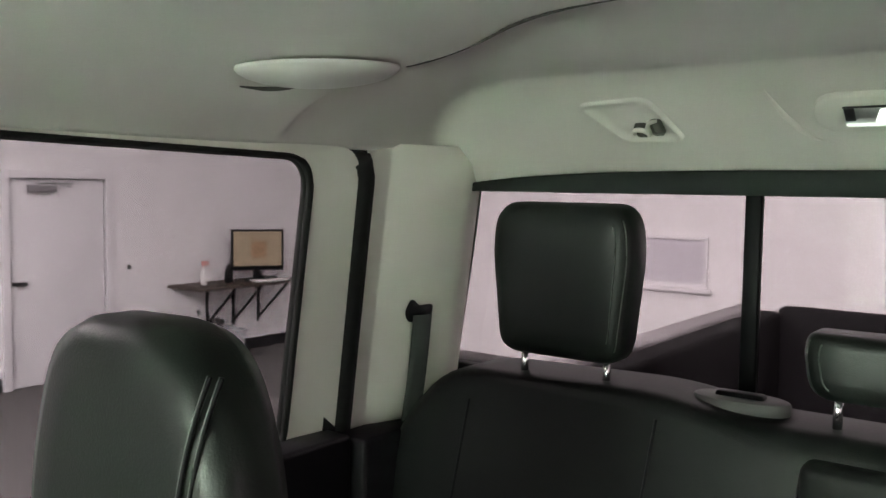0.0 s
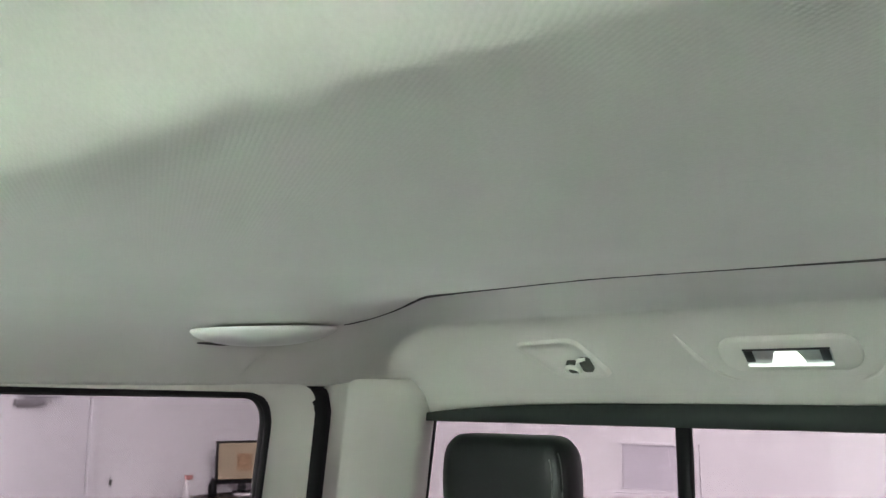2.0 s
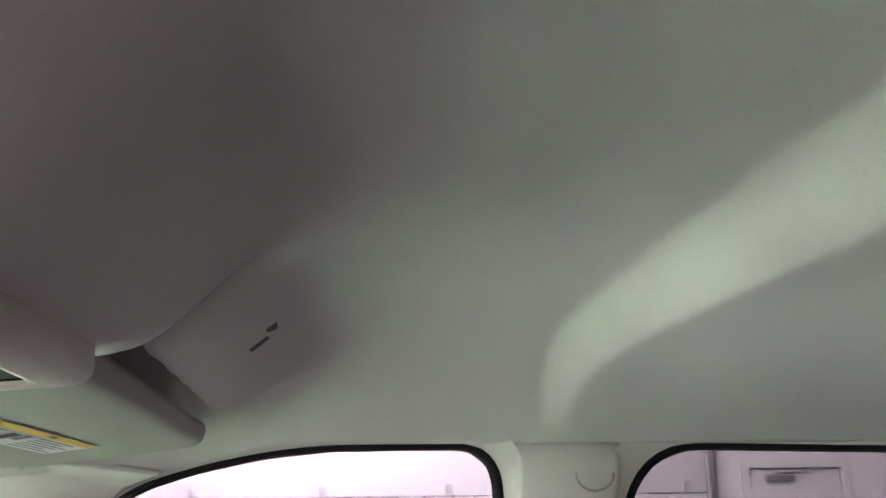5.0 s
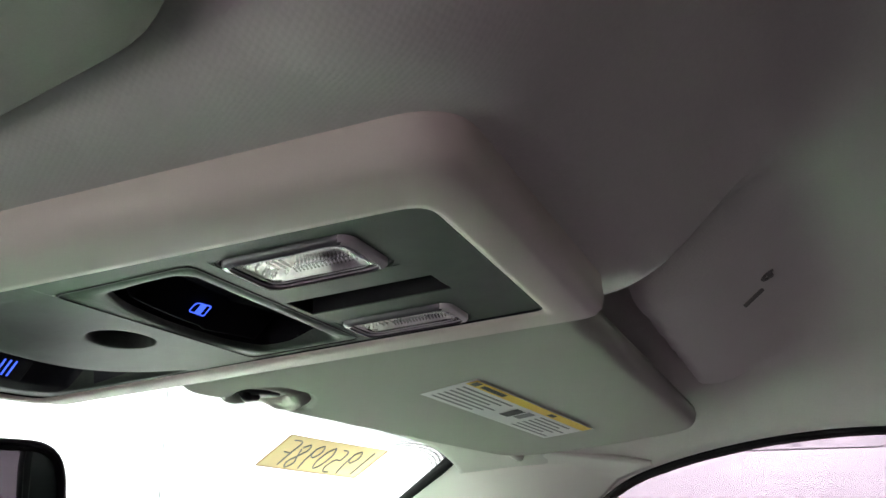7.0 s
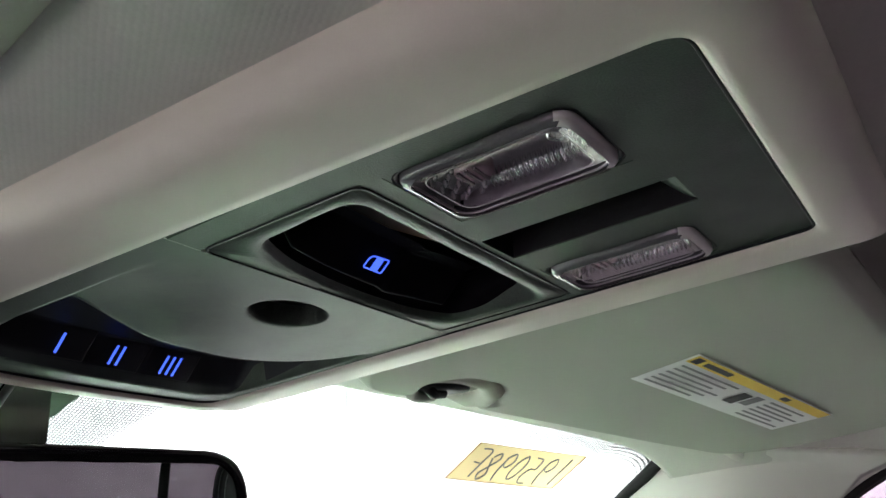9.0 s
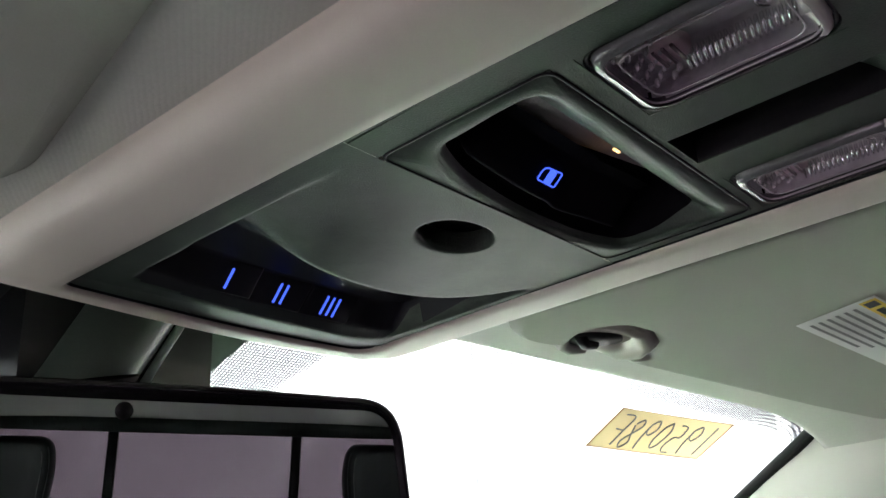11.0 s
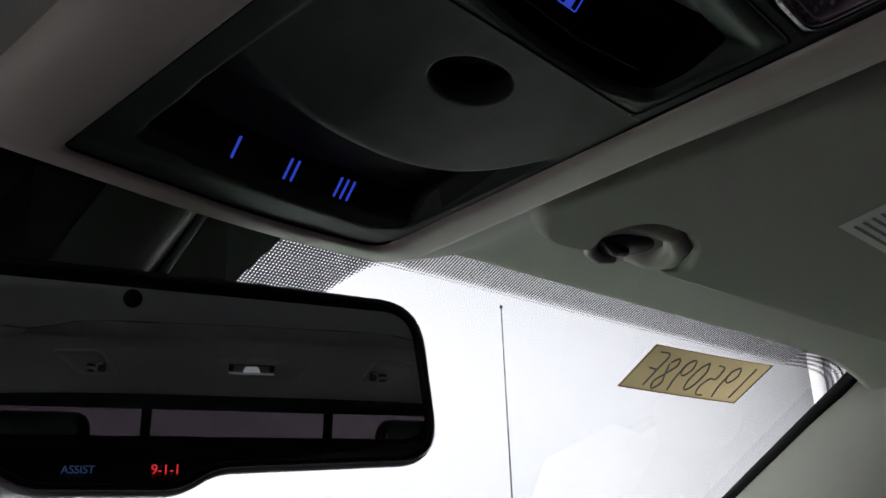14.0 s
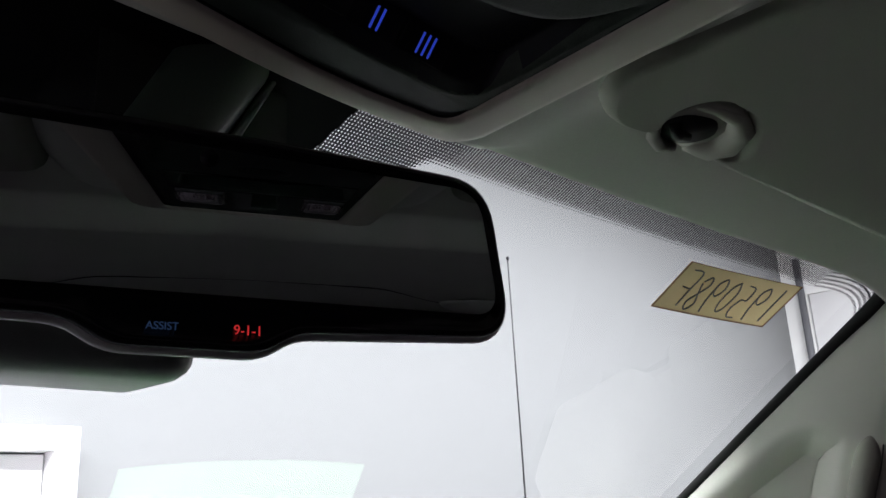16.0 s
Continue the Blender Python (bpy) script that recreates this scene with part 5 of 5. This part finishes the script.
def coat_hook(x):
    """A moulded slanting pocket with a soft lip, and a looped hook over two dark hollows."""
    sg = 1 if x > 0 else -1
    hk = thing("coat_hook", "small ivory coat hook in a moulded hollow of the header", "hook", "rear coat hooks", at=header_frame(x, 0.155) @ Matrix.Diagonal((sg * 1.12, 1.12, 1.6, 1)))
    ol = [(-0.066, 0.034), (0.034, 0.040), (0.066, -0.040), (-0.018, -0.040)]
    c = Vector((0.004, -0.002))

    def ring(k, z):
        return [(c.x + (p.x - c.x) * k, c.y + (p.y - c.y) * k, z) for p in rounded(ol, 0.018, 7)]
    v, f = loft([ring(1.06, -0.004), ring(1.0, 0.0030), ring(0.94, 0.0042), ring(0.88, 0.0030), ring(0.80, 0.0008), ring(0.55, 0.0006)], False, True)
    part("hook_base", mesh_of("hook_base", v, f, FITTING), None, hk)
    # dark blocks painted as the shade in the hook's two holes
    shade_mat = material("hook_shade", (0.10, 0.10, 0.085), 0.7)
    for hx, hy, w, h in ((0.012, -0.016, 0.017, 0.022), (0.034, -0.012, 0.016, 0.026)):
        part("hook_recess_shade", box(w, h, 0.003, 0.0045, 3, (hx, hy, 0.0014)), shade_mat, hk)
    tube("hook_loop", [(0.012 + 0.0095 * math.cos(a), -0.018 + 0.0115 * math.sin(a), 0.0055 + 0.003 * math.sin(a)) for a in [math.pi * k / 12 for k in range(-2, 13)]], 0.0026, TRIM, hk, n=10)
    tube("hook_arm", [(0.022, -0.022, 0.004), (0.024, -0.006, 0.006), (0.028, 0.002, 0.006), (0.038, 0.002, 0.004)], [0.0022, 0.0028, 0.0028, 0.0018], TRIM, hk, n=10)
    return hk


coat_hook(0.368)
coat_hook(-0.368)


def dome_lens(x, y):
    d = thing("roof_lens", "round frosted white lens set in the headliner", "lamp", "roof lenses")
    rings = []
    for k in range(9):
        r, dz = 0.084 * math.cos(k * 0.17), -0.0210 * math.sin(k * 0.17)
        rings.append([(x + r * math.cos(a), y + r * math.sin(a), 1.6500 + dz - 0.05 * r * math.sin(a)) for a in [2 * math.pi * j / 48 for j in range(48)]])
    v, f = loft(rings, True, True)
    part("lens", mesh_of("lens", v, f, LENSWHITE), None, d)
    sg = 1 if x > 0 else -1
    # dark tapering arc on the headliner beside the lens
    arc = [(x + sg * 0.108 * math.cos(a), y + 0.108 * math.sin(a)) for a in [math.radians(-34 + 5 * k) for k in range(9)]]
    tube("lens_dark_arc", [(p, q, liner_z(p, q) - 0.001) for p, q in arc], [0.0008, 0.002, 0.003, 0.0035, 0.0035, 0.003, 0.002, 0.0014, 0.0008], DARKLINE, d)
    return d


dome_lens(0.465, 0.685)
dome_lens(-0.465, 0.685)

SLOTGREY = material("grey_clip", (0.10, 0.10, 0.09), 0.6, bump=0)
slot = thing("headliner_clip", "dark slotted clip in the headliner", "clip")
TAIL, NECK, HEAD = (0.365, 1.5261), (0.3586, 1.512), (0.3378, 1.506)
tube("slot", [(x, y, liner_z(x, y) - 0.0005) for x, y in [(TAIL[0] + (NECK[0] - TAIL[0]) * k / 6, TAIL[1] + (NECK[1] - TAIL[1]) * k / 6) for k in range(7)]], 0.0022, SLOTGREY, slot)
tube("slot_head", [(x, y, liner_z(x, y) - 0.0005) for x, y in [(HEAD[0] + 0.006 * math.cos(q), HEAD[1] + 0.005 * math.sin(q)) for q in [math.pi * k / 6 for k in range(-1, 8)]]], 0.0013, SLOTGREY, slot)
tube("seam_knot", [(x, y, liner_z(x, y) - 0.001) for x, y in ((HEAD[0] + 0.003, HEAD[1] - 0.001), (HEAD[0] - 0.004, HEAD[1]))], 0.0022, SLOTGREY, slot)

grab = thing("grab_handle", "grey-beige grab handle on the windshield pillar", "handle")
grip_line = [pillar_pt(1, 0.50 + 1.4 * k, 0.285 + k, 0.002 + 0.012 * ease(0.0, 0.10, k)) for k in [0.012 * j for j in range(20)]]
tube("grip", grip_line, [0.006 + 0.007 * ease(0, 6, j) for j in range(20)], VISOR, grab, n=14)
tube("grip_seam", [pillar_pt(1, 0.545 + 1.4 * k, 0.285 + k, 0.016 * ease(0.0, 0.10, k) + 0.004) for k in [0.012 * j for j in range(20)]], 0.0008, DARKLINE, grab)

for sg in (1, -1):
    belt = thing("seat_belt", "dark grey rear seat belt hanging from a pillar slot", "seat belt", "rear seat belts")
    ol = rounded([(0.190, 1.318), (0.180, 1.342), (0.166, 1.328), (0.138, 1.330), (0.140, 1.304), (0.160, 1.298), (0.182, 1.300)], 0.008, 4)
    v, f = loft([[(sg * (0.6965 + 0.31 * (y + 0.010 - 0.1265) + 0.13 * (1.55 - z) + d), y + 0.010, z) for y, z in ol] for d in (-0.004, 0.010)])
    part("belt_slot", mesh_of("belt_slot", v, f, BLACK), None, belt, "black belt slot")
    sheet("webbing", lambda u, w: (sg * (0.6940 + 0.31 * (0.188 - 0.036 * u - 0.1265) - 0.004 + 0.13 * (0.24 + 0.28 * w) - 0.006 * math.sin(math.pi * w)), 0.188 - 0.036 * u + 0.012 * w, 1.312 - 0.28 * w), 3, 10, material("belt_webbing", (0.05, 0.058, 0.052), 0.8, bump=0.4, fine=700), belt, thick=0.002)

# ---- truck outside ----
bed = thing("truck_bed", "black lined pickup bed with a closed tailgate", "truck bed")
for sg in (1, -1):
    boxpart("bed_side", (sg * 0.70, -1.85, 0.55), (sg * 0.84, -0.08, 1.105), BEDLINER, bed, 0.02)
    boxpart("bed_rail", (sg * 0.775, -1.86, 1.085), (sg * 0.86, -0.08, 1.12), material("rail_cap", (0.13, 0.12, 0.125), 0.5), bed, 0.012, "grey plastic bed rail cap")
boxpart("tailgate", (-0.72, -1.93, 0.55), (0.72, -1.85, 1.12), BEDLINER, bed, 0.02)
boxpart("bed_front", (-0.72, -0.12, 0.55), (0.72, -0.07, 1.06), BEDLINER, bed, 0.01)
boxpart("bed_floor", (-0.72, -1.86, 0.50), (0.72, -0.08, 0.56), BEDLINER, bed, 0.005)
ant = thing("mast_antenna", "thin black mast antenna on the fender", "antenna")
tube("mast", [(0.945, 2.535, 0.85), (0.955, 2.541, 1.3), (0.965, 2.548, 1.806)], [0.0022, 0.0016, 0.0013], BLACK, ant)
part("mast_tip", box(0.005, 0.005, 0.007, 0.002, 2, (0.965, 2.548, 1.808)), BLACK, ant)
part("mast_base", box(0.04, 0.05, 0.03, 0.01, 2, (0.945, 2.535, 0.865)), BLACK, ant)
# hood is out of view; its bright paint bounces light into the cab
hood = part("hood", box(1.96, 1.55, 0.10, 0.04, 3, (0, 3.25, 0.80)), BOUNCESILVER)
tagged(hood, "unseen truck hood and fenders, silver to bounce light into the cab", "hood", kind="structure")

# ---- shelf corner in the garage ----
SZ = 0.50
shelf = thing("wall_shelf", "dark board shelf on steel brackets", "shelf")
boxpart("board", (GX1 - 0.55, -5.30, SZ - 0.03), (GX1 - 0.002, -3.92, SZ), DARKWOOD, shelf, 0.004)
for y in (-5.1, -4.75, -4.4):
    tube("bracket", [(GX1 - 0.02, y, SZ - 0.45), (GX1 - 0.48, y, SZ - 0.04)], 0.014, DARKMETAL, shelf)
    boxpart("upright", (GX1 - 0.03, y - 0.012, SZ - 0.5), (GX1 - 0.002, y + 0.012, SZ - 0.03), DARKMETAL, shelf, 0.002)
mon = thing("monitor", "flat monitor showing a warm beige page", "monitor", at=pose(GX1 - 0.28, -4.86, SZ, 0, 0, 58))
part("case", box(0.56, 0.05, 0.44, 0.008, 2, (0, 0, 0.33)), BLACK, mon)
part("screen", box(0.51, 0.004, 0.37, 0, 1, (0, 0.028, 0.345)), BEIGESCREEN, mon)
part("picture", box(0.16, 0.003, 0.18, 0, 1, (-0.01, 0.031, 0.33)), material("brown_picture", (0.35, 0.22, 0.12), 0.6), mon)
part("stand", box(0.08, 0.05, 0.12, 0.01, 2, (0, -0.02, 0.07)), BLACK, mon)
part("foot", box(0.26, 0.18, 0.02, 0.006, 2, (0, 0, 0.01)), BLACK, mon)

for y, h, r, m_, lab in ((-4.18, 0.20, 0.035, PAPERWHITE, "white spray bottle with a pink head on the shelf"), (-4.50, 0.19, 0.045, BLACK, "black bottle on the shelf"), (-5.22, 0.07, 0.05, PAPERWHITE, "small white cup on the shelf")):
    bt = thing("bottle", lab, "bottle", "shelf bottles", at=pose(GX1 - 0.25, y, SZ))
    v, f = loft([[(a * r * math.cos(q), a * r * math.sin(q), b * h) for q in [2 * math.pi * k / 14 for k in range(14)]] for a, b in ((0.9, 0), (1, 0.05), (1, 0.6), (0.45, 0.78), (0.4, 0.9), (0.42, 1.0))])
    part("body", mesh_of("body", v, f, m_), None, bt)
    if m_ is PAPERWHITE and h > 0.1:
        part("trigger", box(0.03, 0.09, 0.05, 0.008, 2, (0, -0.02, h + 0.02)), material("pink_plastic", (0.6, 0.25, 0.22), 0.5), bt)
keyb = thing("keyboard", "flat grey keyboard on the shelf", "keyboard", at=pose(GX1 - 0.42, -4.9, SZ, 0, 0, 75))
part("keys", box(0.40, 0.14, 0.02, 0.004, 2, (0, 0, 0.01)), PAPERWHITE, keyb)
TOTE = material("clouded_tote_plastic", (0.50, 0.50, 0.52), 0.35, vary=0.06, bump=0.05)
tote = thing("storage_tote", "clouded pale plastic tote standing under the shelf", "tote", at=pose(GX1 - 0.30, -4.13, GROUND))
loops = []
for k, z, inset in ((0.92, 0.0, 0.0), (0.93, 0.01, 0.0), (1.0, 0.315, 0.0), (1.05, 0.318, 0.0), (1.05, 0.335, 0.0), (0.98, 0.335, 0.0), (0.91, 0.02, 0.0)):
    loops.append([(p.x * k, p.y * k, z) for p in rounded([(-0.22, -0.40), (0.22, -0.40), (0.22, 0.40), (-0.22, 0.40)], 0.05, 5)])
v, f = loft(loops, True, True)
me = mesh_of("tub", v, f, TOTE)
sharp_by_angle(me, 35)
part("tub", me, None, tote)
SPRAYHEAD = material("dark_spray_head", (0.05, 0.045, 0.045), 0.5)
for dx, y, h, m_, lab in ((-0.06, -3.93, 0.50, PAPERWHITE, "tall white spray bottle with a dark head in the tote"), (0.02, -4.10, 0.56, PAPERWHITE, "tall white spray bottle with a dark head in the tote"), (-0.05, -4.24, 0.46, PAPERWHITE, "white spray bottle with a dark head in the tote"), (0.05, -4.36, 0.42, DARKMETAL, "dark bottle standing in the tote")):
    bt = thing("spray_bottle", lab, "bottle", "bottles in the tote", at=pose(GX1 - 0.30 + dx, y, GROUND + 0.02, 0, 0, 40 * (h - 0.4) * 10))
    v, f = loft([[(a * 0.052 * math.cos(q), a * 0.052 * math.sin(q), b * h) for q in [2 * math.pi * k / 16 for k in range(16)]] for a, b in ((0.9, 0), (1, 0.03), (1, 0.52), (0.75, 0.66), (0.36, 0.76), (0.32, 0.86))])
    part("body", mesh_of("body", v, f, m_), None, bt)
    part("spray_head", box(0.035, 0.105, 0.05, 0.010, 2, (0, -0.025, h * 0.86 + 0.022)), SPRAYHEAD, bt)
    part("trigger", box(0.014, 0.02, 0.075, 0.005, 2, (0, -0.055, h * 0.86 - 0.03)), SPRAYHEAD, bt)
swp = thing("light_switch", "small dark wall switch beside the door", "switch")
boxpart("plate", (GX1 - 0.012, -3.50, 0.69), (GX1 - 0.001, -3.47, 0.74), DARKMETAL, swp, 0.003)
base = boxpart("baseboard", (GX1 - 0.015, GY0, GROUND), (GX1 - 0.002, RD0 - 0.09, GROUND + 0.12), DARKMETAL)
tagged(base, "dark rubber baseboard along the wall", "baseboard", kind="structure")
base2 = boxpart("baseboard_2", (GX1 - 0.015, RD1 + 0.09, GROUND), (GX1 - 0.002, SD0 - 0.02, GROUND + 0.12), DARKMETAL)
tagged(base2, "dark rubber baseboard along the wall", "baseboard", kind="structure")
win = thing("window_3", "small frosted grey wall window with a sill", "window", kind="structure")
PANEGREY = material("frosted_grey_pane", (0.58, 0.56, 0.60), 0.4, vary=0.03, bump=0)
boxpart("pane", (2.70, GY0 + 0.003, 0.66), (3.42, GY0 + 0.012, 1.07), PANEGREY, win)
for lo, hi in (((2.66, 0.62), (3.46, 0.66)), ((2.66, 1.07), (3.46, 1.10)), ((2.66, 0.66), (2.70, 1.07)), ((3.42, 0.66), (3.46, 1.07))):
    boxpart("window_frame", (lo[0], GY0 + 0.002, lo[1]), (hi[0], GY0 + 0.03, hi[1]), DOORWHITE, win, 0.004)
boxpart("window_sill", (2.62, GY0 + 0.002, 0.575), (3.50, GY0 + 0.06, 0.62), DOORWHITE, win, 0.006)
